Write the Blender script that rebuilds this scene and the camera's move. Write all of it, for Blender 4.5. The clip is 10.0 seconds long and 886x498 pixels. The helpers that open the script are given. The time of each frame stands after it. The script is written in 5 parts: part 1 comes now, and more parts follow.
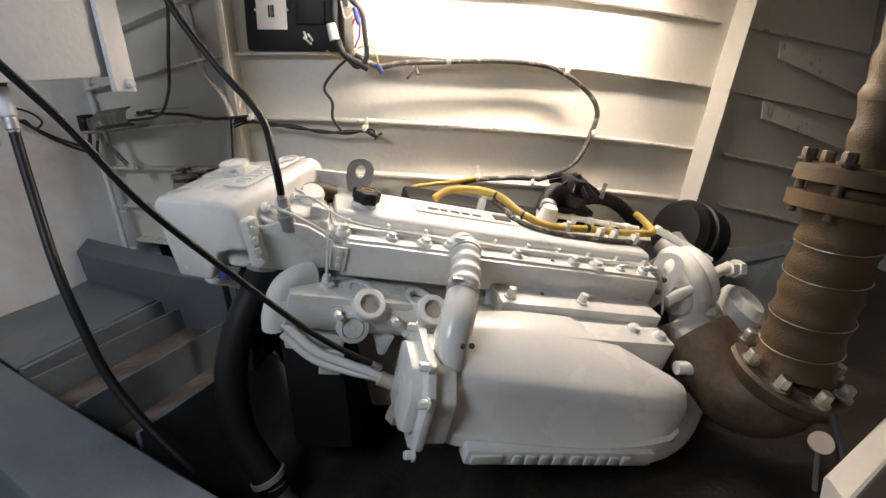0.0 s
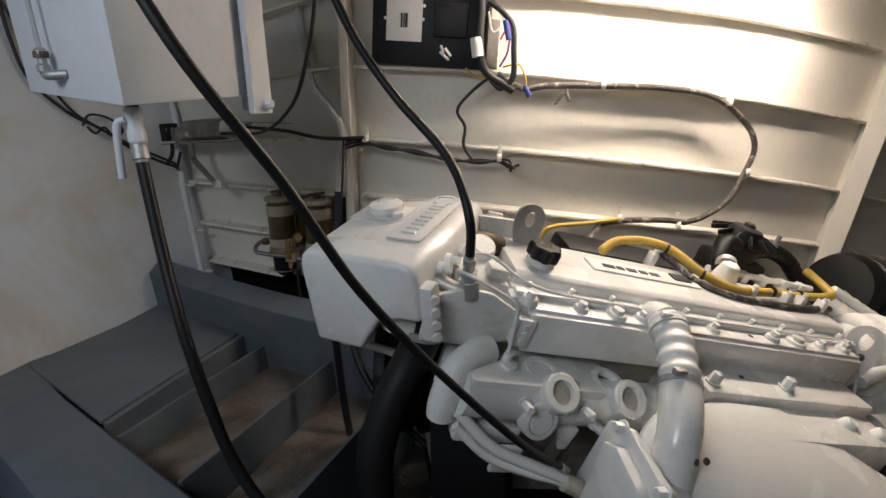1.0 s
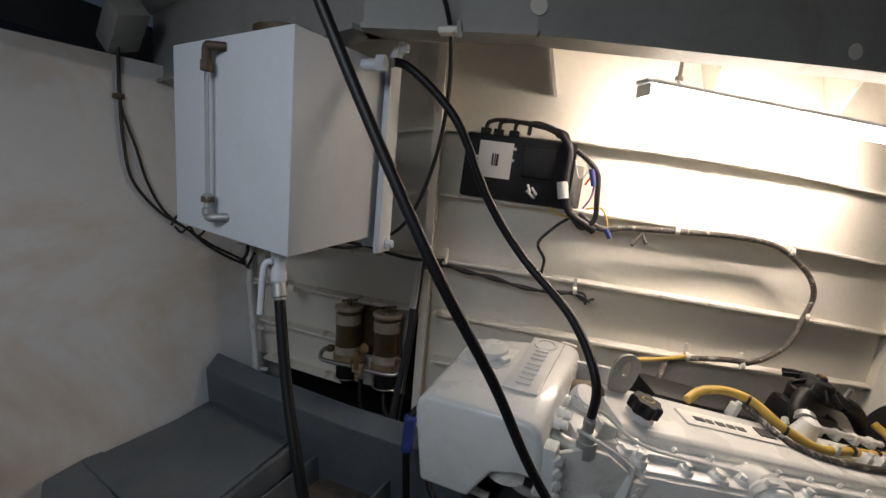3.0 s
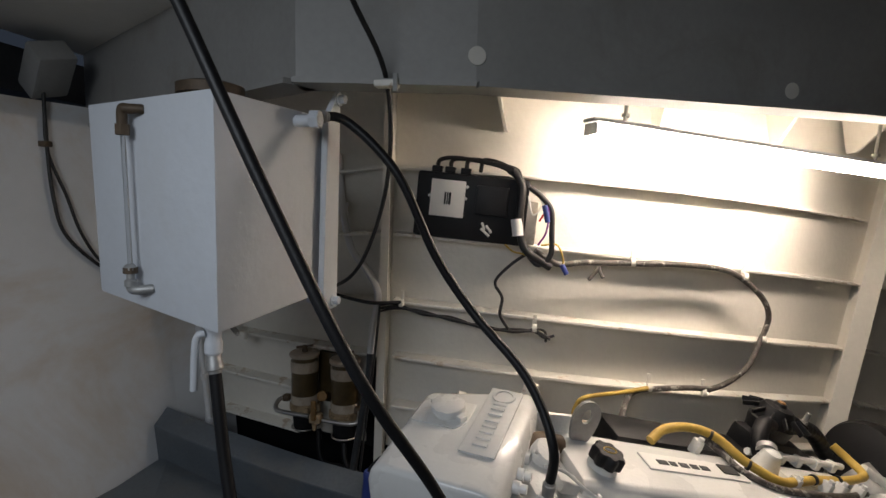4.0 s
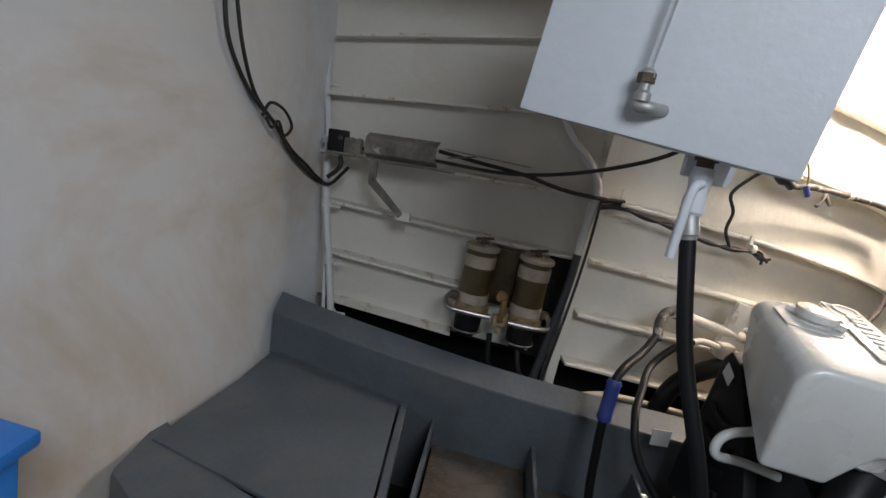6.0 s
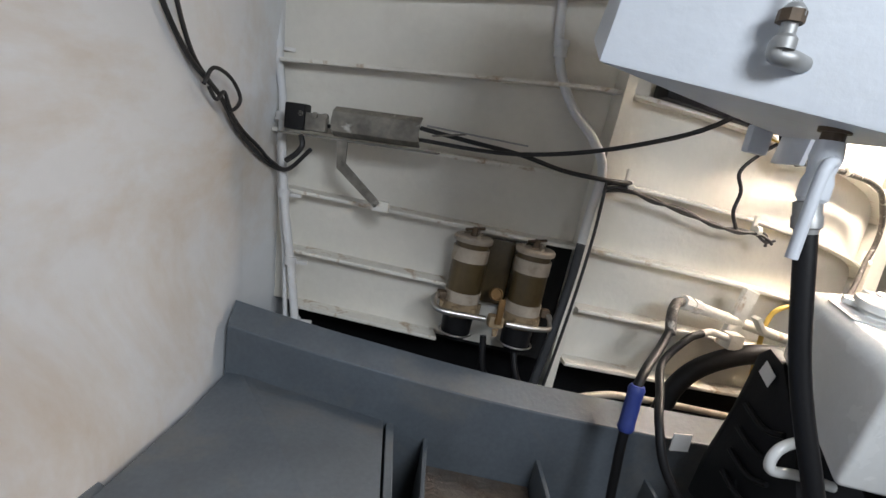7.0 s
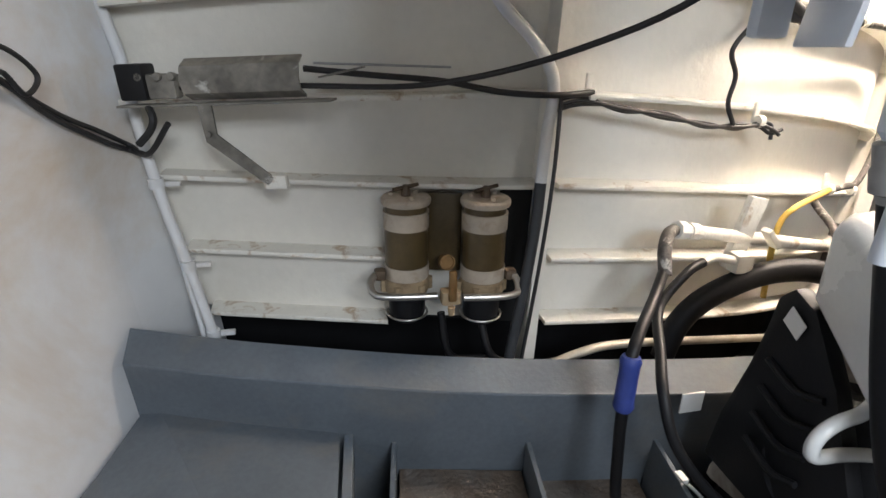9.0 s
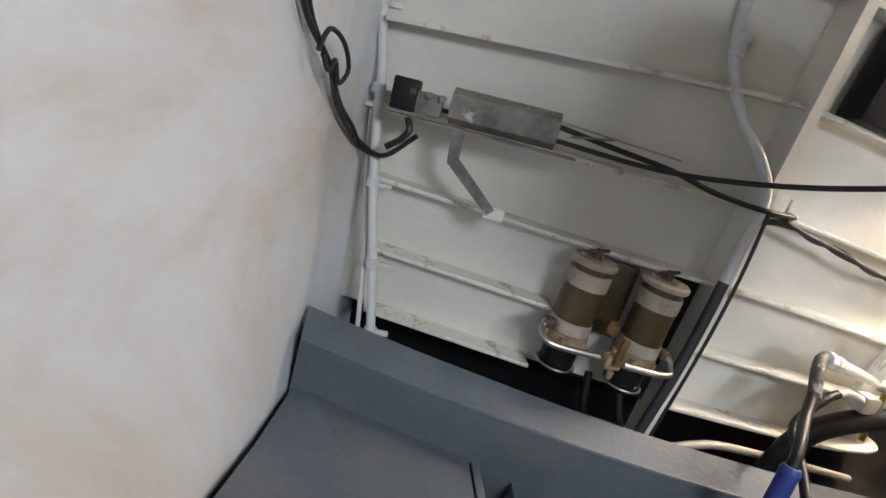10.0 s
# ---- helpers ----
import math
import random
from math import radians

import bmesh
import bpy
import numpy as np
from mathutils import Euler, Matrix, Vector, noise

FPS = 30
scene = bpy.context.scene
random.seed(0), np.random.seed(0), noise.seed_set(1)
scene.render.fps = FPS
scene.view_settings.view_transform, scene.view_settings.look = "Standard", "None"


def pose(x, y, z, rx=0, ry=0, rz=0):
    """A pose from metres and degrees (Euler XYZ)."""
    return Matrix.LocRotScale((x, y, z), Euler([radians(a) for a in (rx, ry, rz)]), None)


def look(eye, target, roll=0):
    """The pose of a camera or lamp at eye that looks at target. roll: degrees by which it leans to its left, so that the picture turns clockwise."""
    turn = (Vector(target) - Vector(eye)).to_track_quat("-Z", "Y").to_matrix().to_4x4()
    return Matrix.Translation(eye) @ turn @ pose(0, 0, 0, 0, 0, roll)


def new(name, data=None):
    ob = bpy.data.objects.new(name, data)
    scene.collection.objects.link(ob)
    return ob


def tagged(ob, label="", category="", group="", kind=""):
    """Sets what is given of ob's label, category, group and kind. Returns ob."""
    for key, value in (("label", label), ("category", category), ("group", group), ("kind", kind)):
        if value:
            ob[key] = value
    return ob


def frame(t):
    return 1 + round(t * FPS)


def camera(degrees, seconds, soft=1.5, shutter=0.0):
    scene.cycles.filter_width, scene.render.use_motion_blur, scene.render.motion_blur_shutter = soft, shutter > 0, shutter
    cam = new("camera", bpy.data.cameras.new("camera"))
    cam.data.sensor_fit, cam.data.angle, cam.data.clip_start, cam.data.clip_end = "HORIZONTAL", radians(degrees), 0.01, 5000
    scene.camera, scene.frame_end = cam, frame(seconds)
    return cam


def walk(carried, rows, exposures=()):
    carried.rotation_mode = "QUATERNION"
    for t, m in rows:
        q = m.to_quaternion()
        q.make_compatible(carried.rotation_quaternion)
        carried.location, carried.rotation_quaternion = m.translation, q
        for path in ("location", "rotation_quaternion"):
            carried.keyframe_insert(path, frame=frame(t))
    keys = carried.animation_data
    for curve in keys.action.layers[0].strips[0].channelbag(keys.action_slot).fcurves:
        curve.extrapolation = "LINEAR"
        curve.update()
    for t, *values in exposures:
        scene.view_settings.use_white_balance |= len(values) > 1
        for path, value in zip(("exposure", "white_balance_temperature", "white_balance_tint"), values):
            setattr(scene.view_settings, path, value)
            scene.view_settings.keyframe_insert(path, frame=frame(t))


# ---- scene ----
cam = camera(82.1, 10.0)
PATH = [
    (0, (0.366, 0.003, 1.194), (-0.014, 1.885, 0.634), -3.2),
    (0.5, (0.047, 0.051, 1.203), (-0.355, 1.938, 0.675), 1.2),
    (1, (-0.122, 0.204, 1.287), (-0.539, 2.081, 0.736), -0.7),
    (1.5, (-0.213, 0.246, 1.317), (-0.560, 2.144, 0.788), 0.9),
    (2, (-0.321, 0.169, 1.392), (-0.716, 2.092, 1.009), 2.8),
    (2.2, (-0.345, 0.102, 1.434), (-0.778, 2.029, 1.118), 3.5),
    (3.3, (-0.389, 0.154, 1.472), (-0.815, 2.092, 1.217), 3.3),
    (3.5, (-0.366, 0.187, 1.520), (-0.742, 2.131, 1.240), 1.9),
    (4, (-0.352, 0.192, 1.550), (-0.672, 2.155, 1.347), 1.4),
    (4.5, (-0.429, 0.188, 1.508), (-0.708, 2.152, 1.248), 2.3),
    (5, (-0.626, 0.200, 1.366), (-0.847, 2.146, 0.959), 2.3),
    (5.5, (-0.960, 0.249, 1.300), (-1.087, 2.204, 0.895), 6.2),
    (6, (-1.412, 0.341, 1.248), (-1.287, 2.296, 0.842), 11.4),
    (6.2, (-1.563, 0.391, 1.186), (-1.264, 2.336, 0.829), 13.0),
    (7.3, (-1.535, 0.678, 1.222), (-1.114, 2.573, 0.741), 10.0),
    (7.5, (-1.528, 0.750, 1.233), (-1.071, 2.622, 0.697), 8.0),
    (8, (-1.404, 0.864, 1.256), (-0.971, 2.659, 0.489), 0.5),
    (8.5, (-1.379, 0.883, 1.259), (-0.923, 2.667, 0.479), 1.2),
    (9, (-1.344, 0.884, 1.263), (-0.925, 2.694, 0.521), 1.0),
    (9.5, (-1.513, 0.909, 1.277), (-1.034, 2.726, 0.592), 6.9),
    (10, (-1.814, 0.893, 1.223), (-1.373, 2.754, 0.639), 17.3),
]
EXPOSURE = [(0.0, 1.2), (0.5, 0.95), (1.0, 0.68), (2.0, 0.45), (4.0, 0.25), (5.0, 0.2), (5.6, 0.55), (6.2, 1.35), (7.4, 2.05), (9.0, 2.15), (10.0, 2.1)]
walk(cam, [(t, look(eye, target, roll)) for t, eye, target, roll in PATH], EXPOSURE)

# ---- world, lights ----
world = bpy.data.worlds.new("world")
scene.world = world
world.use_nodes = True
world.node_tree.nodes["Background"].inputs[0].default_value = (0.55, 0.7, 1.0, 1)
world.node_tree.nodes["Background"].inputs[1].default_value = 0.03


def area_lamp(name, m, sx, sy, power, colour):
    d = bpy.data.lights.new(name, "AREA")
    d.shape, d.size, d.size_y, d.energy, d.color = "RECTANGLE", sx, sy, power, colour
    ob = new(name, d)
    ob.matrix_world = m
    return ob


# daylight falling through the open hatch overhead
area_lamp("hatch_daylight", look((-0.95, -0.60, 2.18), (-1.15, 0.80, 0.3)), 0.85, 0.75, 15.0, (0.84, 0.91, 1.0))


# ---- materials ----
def material(name, colour, rough=0.5, metal=0.0, vary=0.12, scale=4.0, fine=60.0, bump=0.15, dist=0.002, stain=None, stain_amount=0.5, stain_scale=2.0, stain_edge=(0.5, 0.72), coat=0.0, pieces=0.0, spec=0.5):
    mat = bpy.data.materials.new(name)
    mat.use_nodes = True
    nt = mat.node_tree
    n, l = nt.nodes, nt.links
    b = n["Principled BSDF"]
    b.inputs["Metallic"].default_value = metal
    b.inputs["Coat Weight"].default_value = coat
    b.inputs["Specular IOR Level"].default_value = spec
    tc = n.new("ShaderNodeTexCoord")
    big = n.new("ShaderNodeTexNoise")
    big.inputs["Scale"].default_value, big.inputs["Detail"].default_value = scale, 6
    l.new(tc.outputs["Object"], big.inputs["Vector"])
    small = n.new("ShaderNodeTexNoise")
    small.inputs["Scale"].default_value, small.inputs["Detail"].default_value = fine, 4
    l.new(tc.outputs["Object"], small.inputs["Vector"])
    ramp = n.new("ShaderNodeMapRange")
    ramp.inputs["From Min"].default_value, ramp.inputs["From Max"].default_value = 0.3, 0.7
    ramp.inputs["To Min"].default_value, ramp.inputs["To Max"].default_value = 1 - vary, 1 + vary
    l.new(big.outputs["Fac"], ramp.inputs["Value"])
    grain = n.new("ShaderNodeMapRange")
    grain.inputs["From Min"].default_value, grain.inputs["From Max"].default_value = 0.3, 0.7
    grain.inputs["To Min"].default_value, grain.inputs["To Max"].default_value = 1 - vary * 0.4, 1 + vary * 0.4
    l.new(small.outputs["Fac"], grain.inputs["Value"])
    mul = n.new("ShaderNodeMath")
    mul.operation = "MULTIPLY"
    l.new(ramp.outputs[0], mul.inputs[0])
    l.new(grain.outputs[0], mul.inputs[1])
    col = n.new("ShaderNodeVectorMath")
    col.operation = "SCALE"
    col.inputs[0].default_value = colour
    l.new(mul.outputs[0], col.inputs["Scale"])
    out = col.outputs[0]
    if stain:
        sn = n.new("ShaderNodeTexNoise")
        sn.inputs["Scale"].default_value, sn.inputs["Detail"].default_value, sn.inputs["Roughness"].default_value = stain_scale, 8, 0.65
        sn.inputs["Distortion"].default_value = 0.6
        l.new(tc.outputs["Object"], sn.inputs["Vector"])
        sr = n.new("ShaderNodeMapRange")
        sr.inputs["From Min"].default_value, sr.inputs["From Max"].default_value = stain_edge
        sr.inputs["To Max"].default_value = stain_amount
        l.new(sn.outputs["Fac"], sr.inputs["Value"])
        mx = n.new("ShaderNodeMix")
        mx.data_type = "RGBA"
        mx.inputs[7].default_value = (*stain, 1)
        l.new(sr.outputs[0], mx.inputs[0])
        l.new(out, mx.inputs[6])
        out = mx.outputs[2]
    l.new(out, b.inputs["Base Color"])
    rr = n.new("ShaderNodeMapRange")
    rr.inputs["To Min"].default_value, rr.inputs["To Max"].default_value = max(0.03, rough - 0.12), min(1, rough + 0.12)
    l.new(big.outputs["Fac"], rr.inputs["Value"])
    l.new(rr.outputs[0], b.inputs["Roughness"])
    if bump:
        bp = n.new("ShaderNodeBump")
        bp.inputs["Strength"].default_value, bp.inputs["Distance"].default_value = bump, dist
        mixh = n.new("ShaderNodeMath")
        mixh.operation = "MULTIPLY_ADD"
        mixh.inputs[1].default_value = 2.0
        l.new(big.outputs["Fac"], mixh.inputs[0])
        l.new(small.outputs["Fac"], mixh.inputs[2])
        l.new(mixh.outputs[0], bp.inputs["Height"])
        l.new(bp.outputs[0], b.inputs["Normal"])
    return mat


HULL = material("hull_paint", (0.72, 0.69, 0.62), 0.42, vary=0.05, scale=3, fine=45, bump=0.35, dist=0.004, stain=(0.50, 0.44, 0.34), stain_amount=0.35, stain_scale=2.5, stain_edge=(0.55, 0.8))
LEDGE = material("ledge_paint", (0.74, 0.71, 0.64), 0.42, vary=0.06, scale=6, fine=70, bump=0.5, dist=0.004, stain=(0.36, 0.22, 0.10), stain_amount=0.7, stain_scale=11, stain_edge=(0.57, 0.65))
BULK = material("bulkhead_paint", (0.66, 0.67, 0.68), 0.5, vary=0.04, scale=2, fine=30, bump=0.2, dist=0.003, stain=(0.50, 0.40, 0.29), stain_amount=0.9, stain_scale=1.5, stain_edge=(0.47, 0.70))
GREY = material("grey_deck_paint", (0.100, 0.117, 0.134), 0.5, vary=0.16, scale=5, fine=80, bump=0.3, dist=0.002, stain=(0.17, 0.155, 0.13), stain_amount=0.6, stain_scale=4, stain_edge=(0.5, 0.75))
DARKHULL = material("bare_hull_shade_black", (0.006, 0.006, 0.007), 0.65, vary=0.3, bump=0.3, spec=0.2)
BILGE = material("bilge_bottom", (0.10, 0.075, 0.055), 0.55, vary=0.35, scale=8, fine=90, bump=0.8, dist=0.006, stain=(0.17, 0.155, 0.14), stain_amount=0.8, stain_scale=5, stain_edge=(0.45, 0.6))
# shaded copy of BILGE: darkness below the engine is in the base colour
FLOORDARK = material("bilge_bottom_shaded", (0.022, 0.018, 0.014), 0.5, vary=0.4, scale=6, bump=0.6, dist=0.005, stain=(0.07, 0.055, 0.04), stain_amount=0.6, stain_scale=4, stain_edge=(0.55, 0.7), spec=0.3)
# grey darkened so the girder looks dimly lit and bounced fill stays low
OVERHEAD = material("overhead_paint", (0.30, 0.295, 0.28), 0.55, vary=0.1, scale=3, bump=0.3, stain=(0.22, 0.20, 0.17), stain_amount=0.6, stain_scale=4, stain_edge=(0.55, 0.75))
# near-black; also stands in for the unlit gap above the bulkhead
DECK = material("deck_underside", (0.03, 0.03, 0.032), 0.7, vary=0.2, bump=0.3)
ENGINE = material("engine_white", (0.74, 0.74, 0.72), 0.27, vary=0.04, scale=6, fine=90, bump=0.18, dist=0.002, stain=(0.42, 0.36, 0.28), stain_amount=0.3, stain_scale=7, stain_edge=(0.6, 0.8), coat=0.35)
ENGINE_CAST = material("engine_white_cast", (0.70, 0.70, 0.68), 0.45, vary=0.06, scale=9, fine=140, bump=0.6, dist=0.003, stain=(0.36, 0.29, 0.20), stain_amount=0.5, stain_scale=9, stain_edge=(0.55, 0.75))
BLOCK = material("engine_block_grimy", (0.46, 0.42, 0.36), 0.6, vary=0.15, scale=7, fine=90, bump=0.5, dist=0.003, stain=(0.12, 0.09, 0.06), stain_amount=0.7, stain_scale=6, stain_edge=(0.5, 0.7))
TANKW = material("tank_paint", (0.66, 0.69, 0.73), 0.55, vary=0.04, scale=3, fine=50, bump=0.3, dist=0.003, stain=(0.55, 0.52, 0.46), stain_amount=0.3, stain_scale=3, stain_edge=(0.55, 0.8))
RUBBER = material("black_rubber", (0.007, 0.007, 0.008), 0.5, vary=0.2, fine=120, bump=0.2, spec=0.35)
PLASTIC = material("black_plastic", (0.008, 0.008, 0.009), 0.5, vary=0.2, fine=150, bump=0.2, spec=0.3)
CABLE = material("black_cable", (0.017, 0.016, 0.016), 0.5, vary=0.25, bump=0.1)
LOOM = material("taped_loom", (0.07, 0.06, 0.052), 0.6, vary=0.5, scale=40, fine=160, bump=0.6, stain=(0.4, 0.38, 0.34), stain_amount=0.8, stain_scale=30, stain_edge=(0.56, 0.62))
YELLOW = material("yellow_conduit", (0.52, 0.35, 0.07), 0.5, vary=0.15, scale=20, bump=0.2)
LAG = material("exhaust_lagging", (0.078, 0.046, 0.015), 0.62, vary=0.3, scale=6, fine=220, bump=0.7, dist=0.003, stain=(0.05, 0.035, 0.02), stain_amount=0.7, stain_scale=5, stain_edge=(0.48, 0.65))
STEEL = material("bright_steel", (0.55, 0.53, 0.5), 0.35, 1.0, vary=0.15, bump=0.1)
DULLSTEEL = material("grey_galvanised", (0.4, 0.4, 0.39), 0.5, 0.6, vary=0.2, bump=0.2)
RUSTY = material("dark_rusted_steel", (0.10, 0.07, 0.045), 0.6, 0.3, vary=0.4, bump=0.5, scale=12)
AMBER = material("dirty_amber_canister", (0.085, 0.058, 0.024), 0.35, vary=0.25, scale=6, bump=0.1, stain=(0.05, 0.028, 0.012), stain_amount=0.7, stain_scale=5, stain_edge=(0.5, 0.6))
ALU = material("worn_alloy", (0.55, 0.50, 0.42), 0.5, 0.35, vary=0.12, scale=12, bump=0.25, stain=(0.3, 0.24, 0.15), stain_amount=0.6, stain_scale=14, stain_edge=(0.55, 0.7))
FILTERM = material("dusty_filter_alloy", (0.40, 0.34, 0.27), 0.6, vary=0.15, scale=14, bump=0.25, stain=(0.20, 0.14, 0.08), stain_amount=0.6, stain_scale=18, stain_edge=(0.52, 0.68))
OCHRE = material("ochre_cast_head", (0.30, 0.22, 0.13), 0.6, vary=0.2, scale=14, bump=0.4, stain=(0.10, 0.06, 0.03), stain_amount=0.7, stain_scale=16, stain_edge=(0.5, 0.66))
BRASS = material("brass", (0.26, 0.15, 0.06), 0.5, 0.6, vary=0.2)
DGREY = material("dark_grey_pipe", (0.035, 0.037, 0.04), 0.5, vary=0.2, bump=0.2)
BLUE = material("blue_plastic", (0.03, 0.05, 0.22), 0.5, vary=0.2)
BLUEBIN = material("bright_blue_plastic", (0.03, 0.22, 0.72), 0.35, vary=0.15)
REDC = material("red_cable", (0.55, 0.03, 0.02), 0.45, vary=0.2)
PAPER = material("white_paper_label", (0.72, 0.71, 0.68), 0.6, vary=0.05)
INK = material("dark_print", (0.03, 0.03, 0.03), 0.6)
VOID = material("recess_shade_black", (0.006, 0.006, 0.006), 0.7)
MOTTLE = material("overspray_bracket", (0.17, 0.155, 0.13), 0.6, vary=0.5, scale=14, fine=60, bump=0.4, stain=(0.55, 0.53, 0.48), stain_amount=0.9, stain_scale=9, stain_edge=(0.58, 0.66))
PURPLE = material("purple_wire", (0.16, 0.02, 0.2), 0.45)
GLOW = bpy.data.materials.new("lamp_diffuser")
GLOW.use_nodes = True
GLOW.node_tree.nodes["Principled BSDF"].inputs["Emission Color"].default_value = (1.0, 0.84, 0.71, 1)
GLOW.node_tree.nodes["Principled BSDF"].inputs["Emission Strength"].default_value = 54.0
CLEAR = bpy.data.materials.new("sight_tube_glass")
CLEAR.use_nodes = True
CLEAR.node_tree.nodes["Principled BSDF"].inputs["Transmission Weight"].default_value = 1.0
CLEAR.node_tree.nodes["Principled BSDF"].inputs["Roughness"].default_value = 0.15


# ---- building helpers ----
PLACE = {}


def part(name, bm, mat, parent=None, label="", smooth=True, frame_of=None):
    """One mesh, written in world space (or in the space of frame_of), under a parent."""
    if frame_of is not None:
        bm.transform(frame_of)
    if parent is not None:
        bm.transform(PLACE[parent].inverted())
    bmesh.ops.recalc_face_normals(bm, faces=bm.faces)
    me = bpy.data.meshes.new(name)
    bm.to_mesh(me)
    bm.free()
    me.materials.append(mat)
    if smooth:
        for p in me.polygons:
            p.use_smooth = True
        me.set_sharp_from_angle(angle=radians(38))
    ob = new(name, me)
    if parent is not None:
        ob.parent = parent
        PLACE[ob] = PLACE[parent].copy()
    else:
        PLACE[ob] = Matrix.Identity(4)
    if label:
        tagged(ob, label)
    return ob


def thing(name, at, label, category, group="", kind="", m=None):
    ob = new(name)
    ob.empty_display_size = 0.05
    ob.matrix_world = m if m is not None else Matrix.Translation(at)
    PLACE[ob] = ob.matrix_world.copy()
    return tagged(ob, label, category, group, kind)


def solo(name, bm, mat, label, category, group="", kind="", smooth=True):
    """A thing or a piece of the setting that is one mesh, its origin at its base."""
    bm.verts.ensure_lookup_table()
    lo = [min(v.co[i] for v in bm.verts) for i in range(3)]
    hi = [max(v.co[i] for v in bm.verts) for i in range(3)]
    base = Vector(((lo[0] + hi[0]) / 2, (lo[1] + hi[1]) / 2, lo[2]))
    bm.transform(Matrix.Translation(-base))
    ob = part(name, bm, mat, None, "", smooth)
    ob.location = base
    PLACE[ob] = Matrix.Translation(base)
    return tagged(ob, label, category, group, kind)


def box(bm, c, s, bevel=0.0, m=None, seg=2):
    t = bmesh.new()
    bmesh.ops.create_cube(t, size=1)
    bmesh.ops.scale(t, vec=s, verts=t.verts)
    if bevel:
        bmesh.ops.bevel(t, geom=t.edges[:], offset=bevel, segments=seg, profile=0.6, affect="EDGES")
    bmesh.ops.translate(t, vec=c, verts=t.verts)
    if m is not None:
        t.transform(m)
    merge(bm, t)
    return bm


def merge(bm, t):
    me = bpy.data.meshes.new("tmp")
    t.to_mesh(me)
    t.free()
    bm.from_mesh(me)
    bpy.data.meshes.remove(me)


def prism(bm, pts, d, bevel=0.0, seg=2):
    """A flat outline (3D points) pushed along the vector d."""
    t = bmesh.new()
    lo = [t.verts.new(p) for p in pts]
    hi = [t.verts.new(Vector(p) + Vector(d)) for p in pts]
    t.faces.new(lo)
    t.faces.new(hi[::-1])
    for i in range(len(pts)):
        j = (i + 1) % len(pts)
        t.faces.new((lo[i], hi[i], hi[j], lo[j]))
    bmesh.ops.recalc_face_normals(t, faces=t.faces)
    if bevel:
        bmesh.ops.bevel(t, geom=t.edges[:], offset=bevel, segments=seg, profile=0.6, affect="EDGES")
    merge(bm, t)
    return bm


def cyl(bm, a, b, r, r2=None, seg=20, cap=True):
    """A cylinder or cone from a to b."""
    a, b = Vector(a), Vector(b)
    return rings(bm, a, (b - a).normalized(), [(0, r), ((b - a).length, r if r2 is None else r2)], seg, cap)


def rings(bm, a, axis, profile, seg=24, cap=True):
    """A turned form: profile rows are (distance along axis, radius)."""
    a, axis = Vector(a), Vector(axis).normalized()
    q = axis.to_track_quat("Z", "Y")
    ux, uy = q @ Vector((1, 0, 0)), q @ Vector((0, 1, 0))
    rows = []
    for d, r in profile:
        rows.append([bm.verts.new(a + axis * d + (ux * math.cos(2 * math.pi * k / seg) + uy * math.sin(2 * math.pi * k / seg)) * r) for k in range(seg)])
    for p, q2 in zip(rows, rows[1:]):
        for k in range(seg):
            bm.faces.new((p[k], p[(k + 1) % seg], q2[(k + 1) % seg], q2[k]))
    if cap:
        bm.faces.new(rows[0][::-1])
        bm.faces.new(rows[-1])
    return bm


def spline(pts, n=8):
    pts = [Vector(p) for p in pts]
    ext = [2 * pts[0] - pts[1]] + pts + [2 * pts[-1] - pts[-2]]
    out = []
    for i in range(1, len(ext) - 2):
        p0, p1, p2, p3 = ext[i - 1:i + 3]
        for k in range(n):
            t = k / n
            out.append(0.5 * (2 * p1 + (p2 - p0) * t + (2 * p0 - 5 * p1 + 4 * p2 - p3) * t * t + (3 * p1 - p0 - 3 * p2 + p3) * t ** 3))
    out.append(pts[-1])
    return out


def tube(bm, pts, r, seg=10, n=8, smooth_path=True, wave=0.0, waves=0):
    """A round tube swept along a path; wave and waves give it corrugations."""
    path = spline(pts, n) if smooth_path else [Vector(p) for p in pts]
    rows, side = [], None
    for i, p in enumerate(path):
        d = (path[min(i + 1, len(path) - 1)] - path[max(i - 1, 0)]).normalized()
        if side is None:
            side = d.orthogonal().normalized()
        side = (side - d * side.dot(d)).normalized()
        up = d.cross(side)
        rad = r * (1 + wave * math.sin(2 * math.pi * waves * i / (len(path) - 1))) if waves else r
        rows.append([bm.verts.new(p + (side * math.cos(2 * math.pi * k / seg) + up * math.sin(2 * math.pi * k / seg)) * rad) for k in range(seg)])
    for a, b in zip(rows, rows[1:]):
        for k in range(seg):
            bm.faces.new((a[k], a[(k + 1) % seg], b[(k + 1) % seg], b[k]))
    bm.faces.new(rows[0][::-1])
    bm.faces.new(rows[-1])
    return bm


def hexbolt(bm, p, axis, r=0.012, h=0.012):
    axis = Vector(axis).normalized()
    rings(bm, p, axis, [(0, r * 1.35), (h * 0.25, r * 1.35), (h * 0.25, r * 1.3)], 16)
    rings(bm, Vector(p) + axis * h * 0.25, axis, [(0, r), (h * 0.85, r), (h, r * 0.8)], 6)
    return bm


def B():
    return bmesh.new()


# ---- the hull side: plating, frames and longitudinals ----
EDGE = [(-2.3, 2.40), (-1.95, 2.26), (-1.5, 2.12), (-1.0, 1.97), (-0.78, 1.94), (-0.27, 1.965), (0.03, 2.06), (0.3, 2.17), (0.46, 2.27), (0.65, 2.39), (1.2, 2.84), (1.3, 2.93), (2.5, 3.9)]


